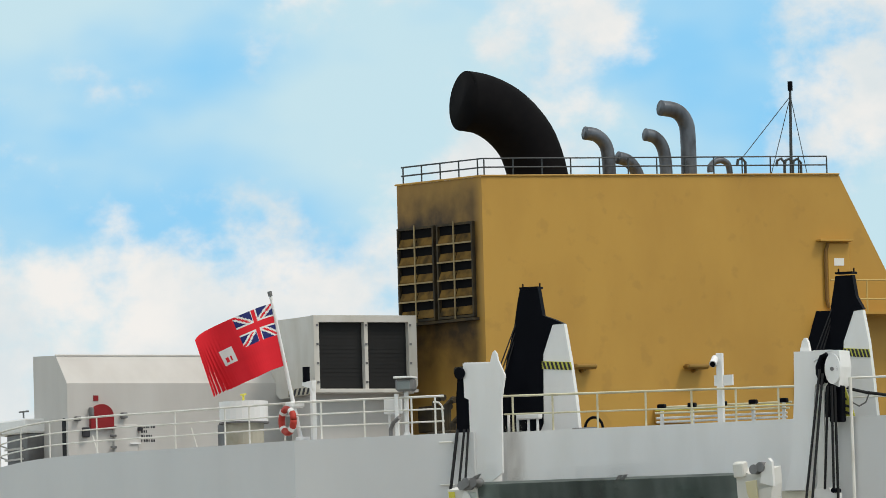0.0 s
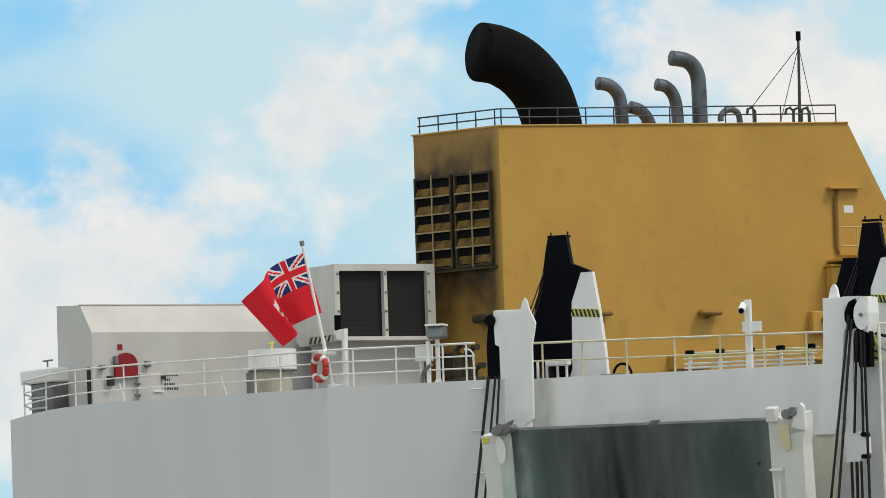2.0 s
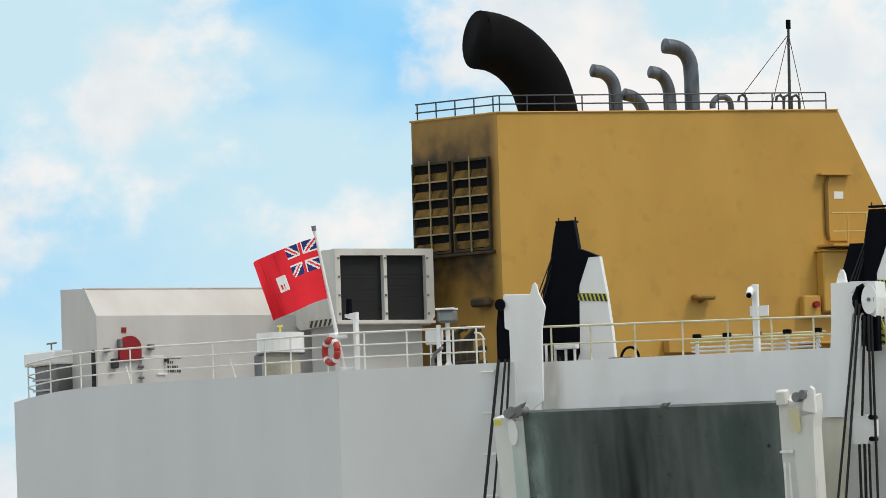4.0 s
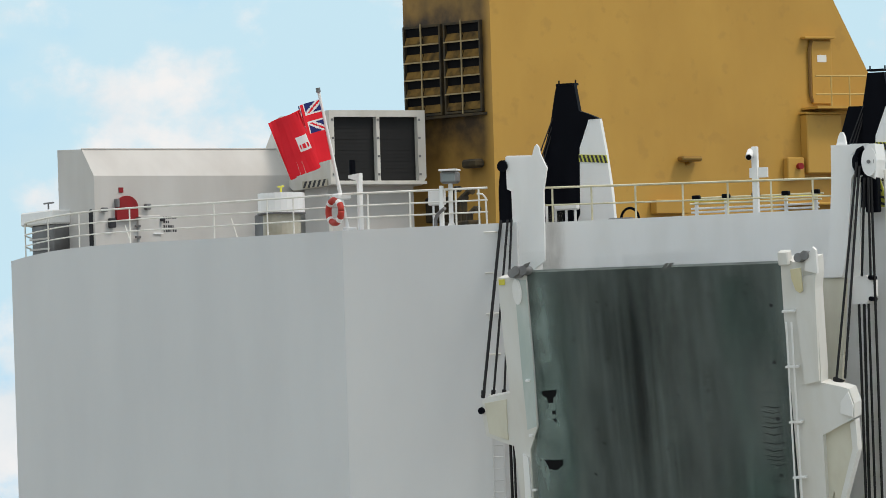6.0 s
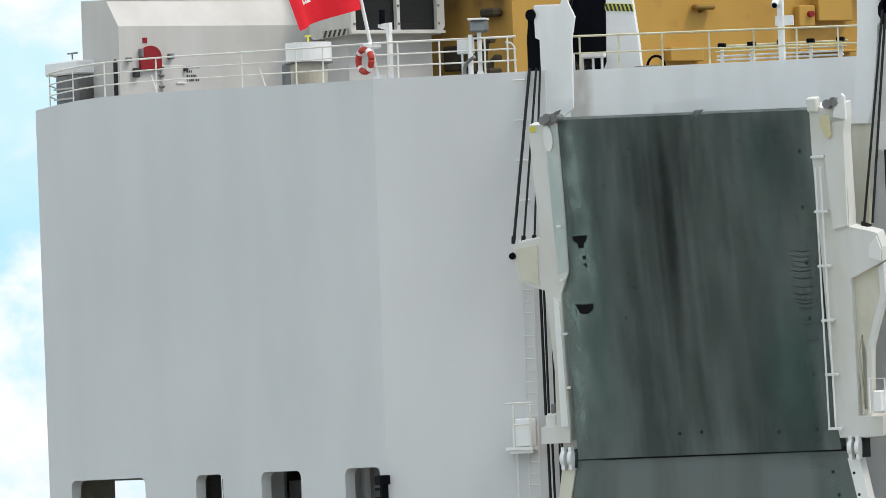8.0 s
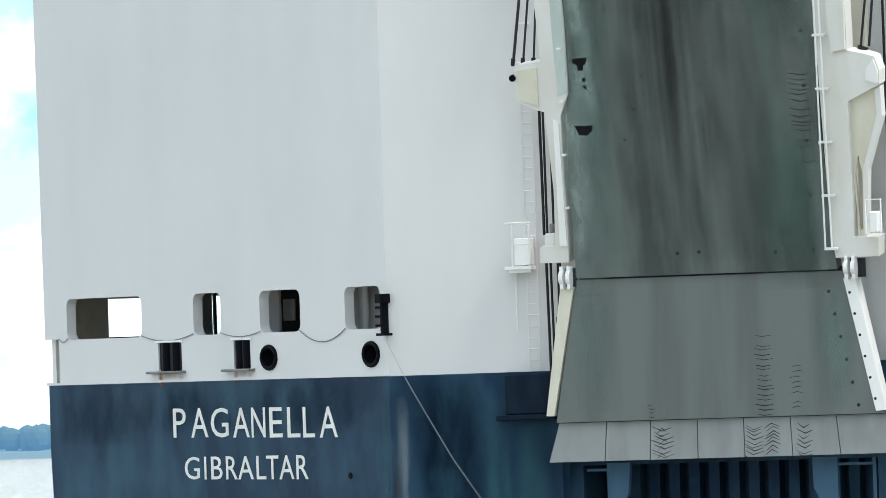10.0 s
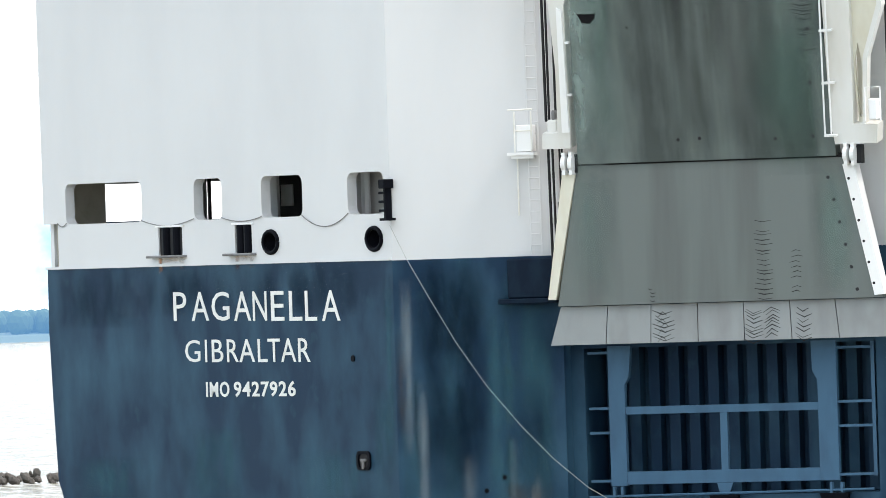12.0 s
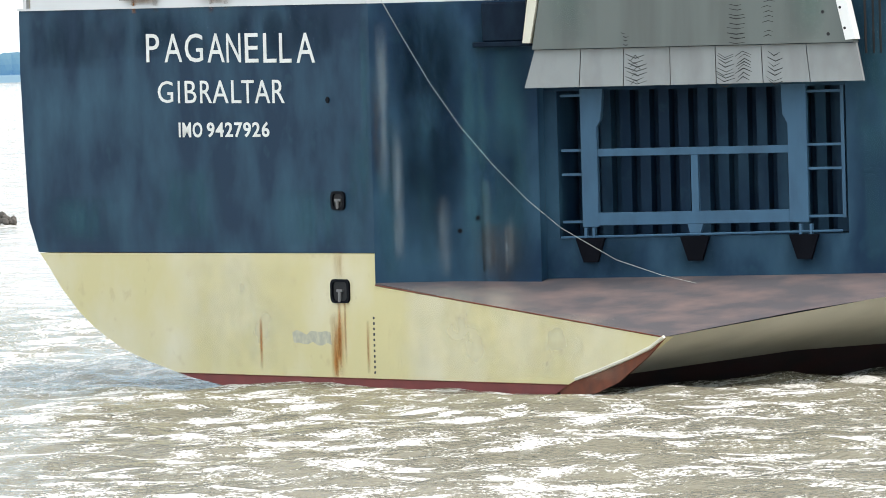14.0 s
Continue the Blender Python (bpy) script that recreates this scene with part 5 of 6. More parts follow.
tower(None, [(-0.03, 0.0), (-0.06, 0.6), (0.01, 1.17), (0.12, 1.88), (0.36, 2.72), (0.46, 3.28), (0.54, 3.62), (1.04, 3.60), (1.15, 2.92), (1.40, 2.83), (1.70, 2.70), (1.40, 2.69), (1.12, 1.96), (1.08, 0.25), (0.96, 0.0)],
      [(0.98, 0.0), (2.06, 0.0), (2.0, 0.78), (1.87, 1.78), (1.72, 2.69), (1.41, 2.68), (1.13, 1.96), (1.09, 0.25)], (0.53, 1.04), 4.37, 23.92, "tapered black and white guide tower with hazard band")
tower([(0.02, 0.0), (0.02, 1.82), (0.05, 2.0), (0.29, 2.73), (0.69, 2.72), (0.69, 0.0)], [(0.64, 0.0), (0.66, 1.8), (0.69, 2.72), (0.73, 2.94), (0.85, 3.56), (1.30, 3.56), (1.38, 3.04), (1.56, 2.72), (1.30, 2.69), (1.0, 1.94), (0.94, 0.0)],
      [(0.945, 0.0), (1.86, 0.0), (1.78, 0.92), (1.68, 1.9), (1.54, 2.70), (1.31, 2.68), (1.01, 1.94)], (0.85, 1.30), 13.01, 23.80, "tapered black and white guide tower beside the orange platform", 2.2)
# ---- railings ----
def railing(name, label, path, height, post_at, bars, mat, m=None, r=0.026, group=""):
    """A railing along a path of points at deck level; posts at distances along it."""
    rail = thing(name, label, "railing", m, group)
    pts = [Vector(p) for p in path]
    lens = [0.0]
    for a, b in zip(pts, pts[1:]):
        lens.append(lens[-1] + (b - a).length)

    def at(d):
        for k in range(len(pts) - 1):
            if d <= lens[k + 1] or k == len(pts) - 2:
                return pts[k].lerp(pts[k + 1], (d - lens[k]) / max(lens[k + 1] - lens[k], 1e-6))

    for f in bars:
        part("top_rail" if f == 1 else "middle_rail", tube(B(), [p + Vector((0, 0, height * f)) for p in pts], r * (1.15 if f == 1 else 0.85), 6), mat, rail)
    for d in post_at:
        p = at(d)
        part("post", rod(B(), p + Vector((0, 0, -0.02)), p + Vector((0, 0, height)), r, 6), mat, rail)
    return rail


arc = [(0.12, 3.0 - 0.5 * k, 24.02) for k in range(5)] + [(0.2, 0.6, 24.03), (0.5, 0.25, 24.08)]
railing("stern_railing", "white steel three-bar railing along the stern edge", arc + [(x, 0.13, z + 0.02) for x, z in SHEER[1:]] + [(18.4, 0.14, 23.92)], 0.93,
        [0.05, 1.3, 3.0, 4.4, 6.2, 9.1, 13.8, 16.7, 18.1, 20.1], (0.33, 0.66, 1), RAIL_WHITE, r=0.023)
stays = thing("rail_stays", "short slanting white stays behind the stern railing", "rail stays", group="")
for x in (6.4, 12.3):
    z = 24.22 - 0.022 * max(x - 4.6, 0)
    part("stay", rod(B(), (x, 0.13, z + 0.5), (x + 0.2, 0.2, z - 0.05), 0.018, 6), RAIL_WHITE, stays)
wr = railing("quarter_railing", "white steel railing along the quarter wall", [(0.05, 0.14, 23.92), (3.85, 0.14, 23.93)], 0.93, [0.62, 1.74, 2.96, 3.57], (0.33, 0.66, 1), RAIL_WHITE, WALL)
part("gate_loop", tube(B(), [(3.57, 0.14, 24.72), (3.72, 0.14, 24.70), (3.80, 0.14, 24.6), (3.82, 0.14, 23.93)], 0.026, 6), RAIL_WHITE, wr)
railing("ramp_railing", "cream steel railing above the stern ramp", [(4.9, 1.85, 23.93), (8.8, 1.85, 23.87), (13.0, 1.85, 23.80)], 0.90, [0.25, 1.35, 2.58, 3.9, 5.15, 6.35, 7.5], (0.5, 1), RAIL_CREAM, CHAMFER)
railing("outer_railing", "white railing beside the hoist post", [(14.45, 1.25, 23.85), (17.4, 1.25, 23.83)], 0.95, [0.1, 1.4, 2.7], (0.5, 1), RAIL_WHITE, CHAMFER)
guard = thing("striped_guard", "yellow and black striped slanting guard beside the hoist post", "guard", CHAMFER @ pose(0, 1.0, 0))
part("plate", slab(B(), [(14.33, 23.86), (14.82, 23.86), (14.56, 24.62), (14.36, 24.62)], 0.05), STRIPE_Y, guard)
for k in range(4):
    z = 23.88 + 0.18 * k
    part("stripe", slab(B(), [(14.35, z + 0.10), (14.76 - 0.06 * k, z), (14.73 - 0.06 * k, z + 0.07), (14.35, z + 0.18)], 0.02, m=pose(0, -0.012, 0)), INK, guard)
solo("slack_cable", tube(B(), [(14.45, 1.15, 24.62), (14.7, 1.12, 24.52), (15.1, 1.1, 24.42), (15.5, 1.1, 24.36), (15.9, 1.1, 24.28)], 0.04, 6), ROPE, "thick black cable led along the outer railing", "cable", CHAMFER)
solo("hanging_rope", tube(B(), [(14.62, 1.1, 24.5), (14.72, 1.1, 24.2), (14.9, 1.1, 24.1), (15.08, 1.1, 24.18), (15.18, 1.1, 24.4)], 0.02, 6), STEEL, "thin grey rope looped on the outer railing", "rope", CHAMFER)
locker = thing("deck_locker", "green deck locker beyond the outer railing", "locker", CHAMFER @ pose(16.2, 2.6, 23.85))
part("body", box(B(), -0.75, 0.8, -0.3, 0.5, 0.55, 1.5, 0.03), GREEN_BOX, locker)
for x in (-0.6, 0.6):
    part("leg", box(B(), x - 0.1, x + 0.1, -0.2, 0.2, 0, 0.55), WHITE_CLEAN, locker)
solo("wall_pipe", tube(B(), [(14.75, 0.95, 24.8), (14.78, 0.95, 21.0), (14.9, 0.95, 9.5)], 0.045, 8), RAIL_WHITE, "white vertical pipe beside the wire ropes", "pipe", CHAMFER)


# ---- funnel ----
FA, FB = Vector((5.19, 9.55, 0)), Vector((8.72, 10.26, 0))     # ends of the funnel's aft face
AFT = Matrix.Translation(FA) @ pose(0, 0, 0, 0, 0, math.degrees(math.atan2(FB.y - FA.y, FB.x - FA.x)))
A_LEN = (FB - FA).length


def funnel_material():
    """Ochre paint with soot round the louvres and rusty dirt below: stains with a shape of their own."""
    m = material("sooted_funnel_paint", (0.46, 0.26, 0.055), 0.5, stain=(0.30, 0.15, 0.03), amount=0.6, size=0.8, streak=4.0)
    nt = m.node_tree
    bsdf = nt.nodes["Principled BSDF"]
    old = bsdf.inputs["Base Color"].links[0].from_socket
    coord = nt.nodes.new("ShaderNodeTexCoord")
    sep = nt.nodes.new("ShaderNodeSeparateXYZ")
    nt.links.new(coord.outputs["Object"], sep.inputs[0])
    no = nt.nodes.new("ShaderNodeTexNoise")
    no.inputs["Scale"].default_value, no.inputs["Detail"].default_value = 1.4, 5.0
    nt.links.new(coord.outputs["Object"], no.inputs["Vector"])

    def band(sock, centre, half, soft):
        d = nt.nodes.new("ShaderNodeMath")
        d.operation = "SUBTRACT"
        d.inputs[1].default_value = centre
        nt.links.new(sock, d.inputs[0])
        a = nt.nodes.new("ShaderNodeMath")
        a.operation = "ABSOLUTE"
        nt.links.new(d.outputs[0], a.inputs[0])
        r = nt.nodes.new("ShaderNodeMapRange")
        r.inputs["From Min"].default_value, r.inputs["From Max"].default_value = half + soft, half
        nt.links.new(a.outputs[0], r.inputs["Value"])
        return r.outputs[0]

    def times(a, b):
        n = nt.nodes.new("ShaderNodeMath")
        n.operation = "MULTIPLY"
        for k, s in enumerate((a, b)):
            if isinstance(s, float):
                n.inputs[k].default_value = s
            else:
                nt.links.new(s, n.inputs[k])
        return n.outputs[0]

    z_mask = band(sep.outputs["Z"], 28.7, 1.5, 1.7)
    x_mask = band(sep.outputs["X"], 1.65, 1.55, 0.35)
    soot = times(times(z_mask, x_mask), times(no.outputs["Fac"], 1.75))
    mix = nt.nodes.new("ShaderNodeMix")
    mix.data_type = "RGBA"
    mix.clamp_factor = True
    mix.inputs["B"].default_value = (0.05, 0.03, 0.014, 1)
    nt.links.new(soot, mix.inputs["Factor"])
    nt.links.new(old, mix.inputs["A"])
    nt.links.new(mix.outputs["Result"], bsdf.inputs["Base Color"])
    return m


def funnel():
    f = thing("funnel", "ochre yellow ship funnel casing with sooty louvres", "funnel", pose(-1.16, 0.76, 0.07))
    top, base = 31.32, 23.84
    side = [(10.26, base), (25.0, base), (24.85, 24.0), (22.58, 28.5), (21.0, 31.46), (10.26, top)]
    XZ = Matrix(((0, 1, 0, 8.72), (1, 0, 0, 0), (0, 0, 1, 0), (0, 0, 0, 1)))      # slab's x runs forward, its depth inboard
    part("starboard_plate", slab(B(), side, -0.1, m=XZ), FUNNEL, f, "ochre side plating")
    part("aft_plate", slab(B(), [(0, base), (A_LEN - 0.002, base), (A_LEN - 0.002, top), (0, top)], 0.1), FUNNEL_SOOT, f, "ochre aft plating stained by soot").matrix_local = AFT
    part("top_plate", prism(B(), [(5.4, 9.9), (8.6, 10.4), (8.6, 20.7), (5.4, 20.7)], 31.0, 31.2), FUNNEL, f)
    part("port_plate", prism(B(), [(5.2, 9.7), (5.3, 9.7), (5.3, 20.8), (5.2, 20.8)], base, 31.3), FUNNEL, f)
    part("rim", tube(B(), [(5.2, 9.5, top + 0.02), (8.74, 10.24, top + 0.02), (8.75, 21.0, 31.48)], 0.025, 6), FUNNEL, f)
    for x0, x1 in ((0.07, 1.62), (1.75, 3.27)):
        lv = part("louvre", slab(B(), [(x0, 27.66), (x1, 27.66), (x1, 30.17), (x0, 30.17)], 0.1, [[(x0 + 0.06, 27.72), (x1 - 0.06, 27.72), (x1 - 0.06, 30.11), (x0 + 0.06, 30.11)]], pose(0, -0.10, 0)), SOOT, f, "sooty louvre panel")
        lv.matrix_local = AFT
        # black back, the shade between the slats put into its colour
        part("back", box(B(), x0 + 0.06, x1 - 0.06, -0.012, -0.006, 27.72, 30.11), BLACK_PIPE, lv)
        mid = (x0 + x1) / 2
        for k in range(5):
            z = 27.72 + 0.478 * k
            for a, b in ((x0 + 0.07, mid - 0.02), (mid + 0.02, x1 - 0.07)):
                part("slat", loft(B(), [[(a, -0.10, z + 0.05), (b, -0.10, z + 0.05)], [(a, -0.02, z + 0.24), (b, -0.02, z + 0.24)], [(a, -0.018, z + 0.21), (b, -0.018, z + 0.21)], [(a, -0.10, z + 0.02), (b, -0.10, z + 0.02)]])[0], SLAT, lv)
            if k:
                part("bar", box(B(), x0 + 0.04, x1 - 0.04, -0.13, -0.105, z - 0.02, z + 0.02), LOUVRE_BAR, lv)
        part("bar", box(B(), mid - 0.02, mid + 0.02, -0.135, -0.106, 27.6, 30.22), LOUVRE_BAR, lv)
        part("drip_sill", box(B(), x0 - 0.02, x1 + 0.1, -0.2, 0.0, 27.56, 27.63), SOOT, lv)
    part("aft_lamp", box(B(), 2.6, 3.25, -0.35, -0.02, 26.12, 26.36, 0.06), SOOT, f, "soot-blackened lamp").matrix_local = AFT
    part("aft_gear", box(B(), 1.0, 1.8, -0.3, 0, 24.7, 25.4, 0.04), SOOT, f).matrix_local = AFT
    # deck edge rail on the funnel
    for z in (0.25, 0.48):
        part("top_rail", tube(B(), [(5.35, 9.62, top + z), (8.62, 10.36, top + z), (8.62, 20.7, 31.48 + z)], 0.022, 6), DARK_RAIL, f)
    for k in range(13):
        y = 10.4 + 10.3 * k / 12
        part("rail_post", rod(B(), (8.62, y, 31.2), (8.62, y, top + 0.49 + 0.013 * (y - 10.4)), 0.022, 6), DARK_RAIL, f)
    for k in range(5):
        p = FA.lerp(FB, 0.03 + 0.22 * k)
        part("rail_post", rod(B(), (p.x + 0.05, p.y + 0.1, 31.2), (p.x + 0.05, p.y + 0.1, top + 0.49), 0.022, 6), DARK_RAIL, f)

    # exhaust pipes, with open mouths
    def pipe(path, r, mat, label, n=20):
        bm = B()
        fine = []
        P = [Vector(p) + Vector((0, 0.07, -0.02)) for p in path]
        for k in range(len(P) - 1):
            p0, p1, p2, p3 = P[max(k - 1, 0)], P[k], P[k + 1], P[min(k + 2, len(P) - 1)]
            for q in range(5):
                u = q / 5
                fine.append(0.5 * ((2 * p1) + (p2 - p0) * u + (2 * p0 - 5 * p1 + 4 * p2 - p3) * u * u + (3 * p1 - p0 - 3 * p2 + p3) * u ** 3))
        fine.append(P[-1])
        d = (fine[-1] - fine[-2]).normalized()
        tube(bm, fine + [fine[-1] + d * 0.001, fine[-1] - d * 0.3 * r, fine[-1] - d * 0.7 * r], [r] * len(fine) + [r * 0.93, r * 0.88, r * 0.6], n)
        part("exhaust_pipe", bm, mat, f, label, smooth=True)

    pipe([(7.0, 12.85, 31.0), (7.0, 12.72, 31.7), (7.0, 12.42, 32.45), (7.0, 11.85, 33.05), (7.0, 11.2, 33.38), (7.0, 10.6, 33.48)], 0.80, BLACK_PIPE, "large black curved exhaust pipe", 28)
    pipe([(7.0, 14.92, 31.0), (7.0, 14.90, 31.9), (7.0, 14.82, 32.35), (7.0, 14.55, 32.6), (7.0, 14.2, 32.66)], 0.18, PIPE_STEEL, "grey curved exhaust pipe")
    pipe([(7.0, 15.85, 31.1), (7.0, 15.75, 31.6), (7.0, 15.5, 31.92), (7.0, 15.17, 32.02)], 0.17, PIPE_STEEL, "short grey exhaust pipe")
    pipe([(7.0, 16.64, 31.0), (7.0, 16.62, 31.9), (7.0, 16.52, 32.35), (7.0, 16.3, 32.58), (7.0, 16.02, 32.64)], 0.17, PIPE_STEEL, "grey curved exhaust pipe")
    pipe([(7.0, 17.32, 31.0), (7.0, 17.32, 32.5), (7.0, 17.25, 33.0), (7.0, 16.98, 33.28), (7.0, 16.5, 33.36)], 0.21, PIPE_STEEL, "tall grey exhaust pipe")
    pipe([(7.0, 18.55, 31.0), (7.0, 18.55, 31.75), (7.0, 18.4, 31.95), (7.0, 18.15, 31.95), (7.0, 17.98, 31.8), (7.0, 17.97, 31.65)], 0.085, PIPE_STEEL, "small bent vent pipe", 12)
    for y in (19.0, 20.2, 20.45, 20.7):
        part("vent_hook", tube(B(), [(7.2, y, 31.1), (7.2, y, 31.9), (7.2, y - 0.1, 32.0), (7.2, y - 0.22, 31.95), (7.2, y - 0.25, 31.8)], 0.04, 6), DARK_RAIL, f)
    part("mast", rod(B(), (7.0, 20.5, 31.0), (7.0, 20.55, 34.0), 0.05, 8, 0.035), DARK_RAIL, f, "thin dark mast")
    part("mast_lamp", rod(B(), (7.0, 20.55, 33.85), (7.0, 20.55, 34.1), 0.07, 8), BLACK, f)
    for a in ((7.0, 19.0, 32.0), (7.0, 19.9, 31.6), (7.0, 21.0, 31.6)):
        part("stay", rod(B(), (7.0, 20.55, 33.7), a, 0.012, 4), DARK_RAIL, f)
    # on the starboard plate: door, platform, boxes, lamps
    door = part("door", box(B(), 8.73, 8.78, 20.56, 21.24, 27.85, 29.62, 0.02), FUNNEL, f, "ochre steel door")
    part("coaming", tube(B(), [(8.78, 20.56, 27.9), (8.78, 20.50, 28.1), (8.78, 20.50, 29.4), (8.78, 20.58, 29.62)], 0.05, 6), SOOT_OCHRE, door)
    part("notice", box(B(), 8.785, 8.79, 20.75, 21.05, 29.02, 29.22), MARK, door, "small white notice")
    part("hood", box(B(), 8.73, 8.98, 20.25, 21.25, 29.66, 29.72, 0.01), FUNNEL, f)
    part("locker", box(B(), 8.73, 9.1, 20.15, 21.3, 25.9, 27.55, 0.03), FUNNEL, f, "ochre locker")
    part("locker_lid", box(B(), 8.73, 9.16, 20.1, 21.35, 27.55, 27.6, 0.01), FUNNEL, f)
    part("junction_box", box(B(), 8.73, 9.0, 19.55, 20.1, 25.75, 26.35, 0.03), FUNNEL, f)
    part("alarm_bell", rod(B(), (9.0, 19.9, 26.1), (9.14, 19.9, 26.1), 0.09, 12), RED, f, "red bell")
    part("gallery_floor", box(B(), 8.73, 9.6, 20.2, 24.5, 27.68, 27.74), FUNNEL, f)
    for z in (28.07, 28.58):
        part("gallery_rail", tube(B(), [(9.55, 20.2, z), (9.55, 24.3, z + 0.03)], 0.024, 6), RAIL_OCHRE, f)
    for y in (20.7, 21.3, 22.4, 23.4):
        part("gallery_post", rod(B(), (9.55, y, 27.7), (9.55, y, 28.58), 0.024, 6), RAIL_OCHRE, f)
    for y in (13.05, 16.4):
        lamp = part("flood_lamp", box(B(), 8.76, 9.1, y - 0.33, y + 0.33, 26.24, 26.38, 0.05), BRASS, f, "brass-coloured lamp")
        part("lamp_arm", rod(B(), (8.73, y, 26.2), (8.95, y, 26.24), 0.05), BRASS, lamp)
    for y0, y1, z0, z1 in ((15.2, 16.3, 24.8, 25.2), (19.5, 21.4, 25.02, 25.1)):
        part("bracket", box(B(), 8.73, 9.05, y0, y1, z0, z1, 0.02), FUNNEL, f)
    # the far forward house behind
    part("forward_house", box(B(), 4.0, 8.3, 25.1, 34, 23.85, 27.2, 0.03), FUNNEL, f)


FUNNEL_SOOT = funnel_material()
funnel()


# ---- deckhouses ----
def deckhouses():
    trunk = thing("ventilation_house", "pale grey ventilation trunk with a sloping top on the stern deck", "deckhouse")
    prof = [(1.28, 23.84), (3.35, 23.84), (3.35, 26.20), (2.69, 26.96), (1.28, 27.02)]
    bm = B()
    slab(bm, prof, 8.2, m=pose(0, 0.85, 0))
    part("casing", bm, DECKHOUSE, trunk)
    part("roof_edge", tube(B(), [(2.70, 0.83, 26.97), (2.70, 9.0, 26.97)], 0.025, 6), DECKHOUSE, trunk)
    part("vent_slot", slab(B(), round_rect(3.02, 3.24, 24.1, 25.3, 0.10), 0.02, m=pose(0, 0.835, 0)), DARK, trunk, "dark oval vent")
    F = 3.352
    reel = thing("hose_cabinet", "round-topped red fire hose cabinet on the trunk wall", "hose cabinet", pose(F, 1.80, 25.32))
    bm = B()
    XF = Matrix(((0, -1, 0, 0.12), (1, 0, 0, 0), (0, 0, 1, 0), (0, 0, 0, 1)))
    pts = [(0.33, -0.33), (0.33, 0.02)] + [(0.33 * math.cos(radians(a)), 0.02 + 0.31 * math.sin(radians(a))) for a in range(15, 180, 15)] + [(-0.33, 0.02), (-0.33, -0.33)]
    part("cover", slab(bm, pts, 0.12, m=XF), RED, reel)
    part("sign", box(B(), 0.0, 0.02, -0.2, -0.06, 0.42, 0.56), RED, reel, "small red sign")
    for k, (y, z, w, h, c) in enumerate(((1.33, 24.91, 0.09, 0.13, INK), (1.10, 25.27, 0.08, 0.06, STEEL), (2.44, 25.35, 0.08, 0.08, STEEL), (1.50, 25.45, 0.05, 0.12, STEEL), (2.89, 25.0, 0.06, 0.05, INK))):
        solo("wall_fitting", box(B(), 0, 0.16, -w, w, -h, h, 0.02), c, "small dark valve fitting on the trunk wall", "fitting", pose(F, y, z), "trunk wall fittings")
    hatch = thing("access_hatch", "small white steel hatch with dogs in the trunk wall", "hatch", pose(F, 2.50, 24.62))
    part("leaf", box(B(), 0, 0.06, -0.36, 0.36, -0.55, 0.5, 0.03), DECKHOUSE, hatch)
    for z in (-0.4, -0.1, 0.2, 0.42):
        part("dog", box(B(), 0.04, 0.12, -0.46, -0.30, z - 0.03, z + 0.03, 0.01), STEEL, hatch)
    part("lever", box(B(), 0.06, 0.1, 0.1, 0.4, -0.02, 0.02), WHITE_CLEAN, hatch)
    stencil = thing("stencil_marks", "lines of black stencilled marks on the trunk wall", "stencil", pose(F, 3.28, 24.74))
    for row, n in enumerate((6, 3, 5, 6)):
        for k in range(n):
            part("bar", box(B(), 0.001, 0.004, -0.32 + 0.07 * k, -0.32 + 0.07 * k + (0.05 if (k + row) % 3 else 0.03), 0.28 - 0.12 * row, 0.345 - 0.12 * row), INK, stencil)
    house = thing("fan_house", "white ventilation fan house with two large dark grilles", "deckhouse", pose(-1.5, 1.0, 0.06))
    g = [(6.07, 7.40), (7.50, 8.70)]
    XH = Matrix(((0, -1, 0, 7.2), (1, 0, 0, 0), (0, 0, 1, 0), (0, 0, 0, 1)))
    part("body", slab(B(), [(3.5, 26.85), (4.25, 27.72), (4.5, 27.79), (7.0, 27.78), (7.0, 25.74), (5.1, 25.70), (4.83, 25.85)], 3.0, m=pose(0, 5.92, 0)), WHITE_HOUSE, house)
    part("front_plate", slab(B(), [(5.92, 25.74), (8.8, 25.74), (8.94, 25.95), (8.94, 27.79), (5.92, 27.79)], 0.196, [[(a, 25.86), (b, 25.86), (b, 27.61), (a, 27.61)] for a, b in g], XH), WHITE_HOUSE, house)
    part("lower_body", box(B(), 5.4, 6.7, 6.1, 8.8, 23.84, 25.76), DECKHOUSE, house)
    part("flange", box(B(), 7.2, 7.26, 5.9, 8.92, 25.76, 25.84), WHITE_HOUSE, house)
    for k, (a, b) in enumerate(g):
        gr = part("grille", box(B(), 7.004, 7.03, a, b, 25.86, 27.61), GRILLE, house, "dark mesh grille")
        for q in range(17):
            z = 25.9 + 0.1 * q
            part("blade", box(B(), 7.032, 7.037, a + 0.01, b - 0.01, z, z + 0.05), GRILLE, gr)
    for y in (6.02, 7.45, 8.75):
        for q in range(4):
            part("bolt", box(B(), 7.2, 7.22, y - 0.03, y + 0.03, 26.0 + 0.5 * q, 26.06 + 0.5 * q), STEEL, house)
    hz = part("hazard_edge", box(B(), 5.75, 7.05, 5.84, 5.90, 25.72, 25.92), CREAM_DULL, house, "hazard striped edge")
    for k in range(5):
        part("hazard_bar", slab(B(), [(5.78 + 0.26 * k, 25.73), (5.90 + 0.26 * k, 25.73), (6.02 + 0.26 * k, 25.91), (5.90 + 0.26 * k, 25.91)], 0.01, m=pose(0, 5.835, 0)), INK, hz)


deckhouses()


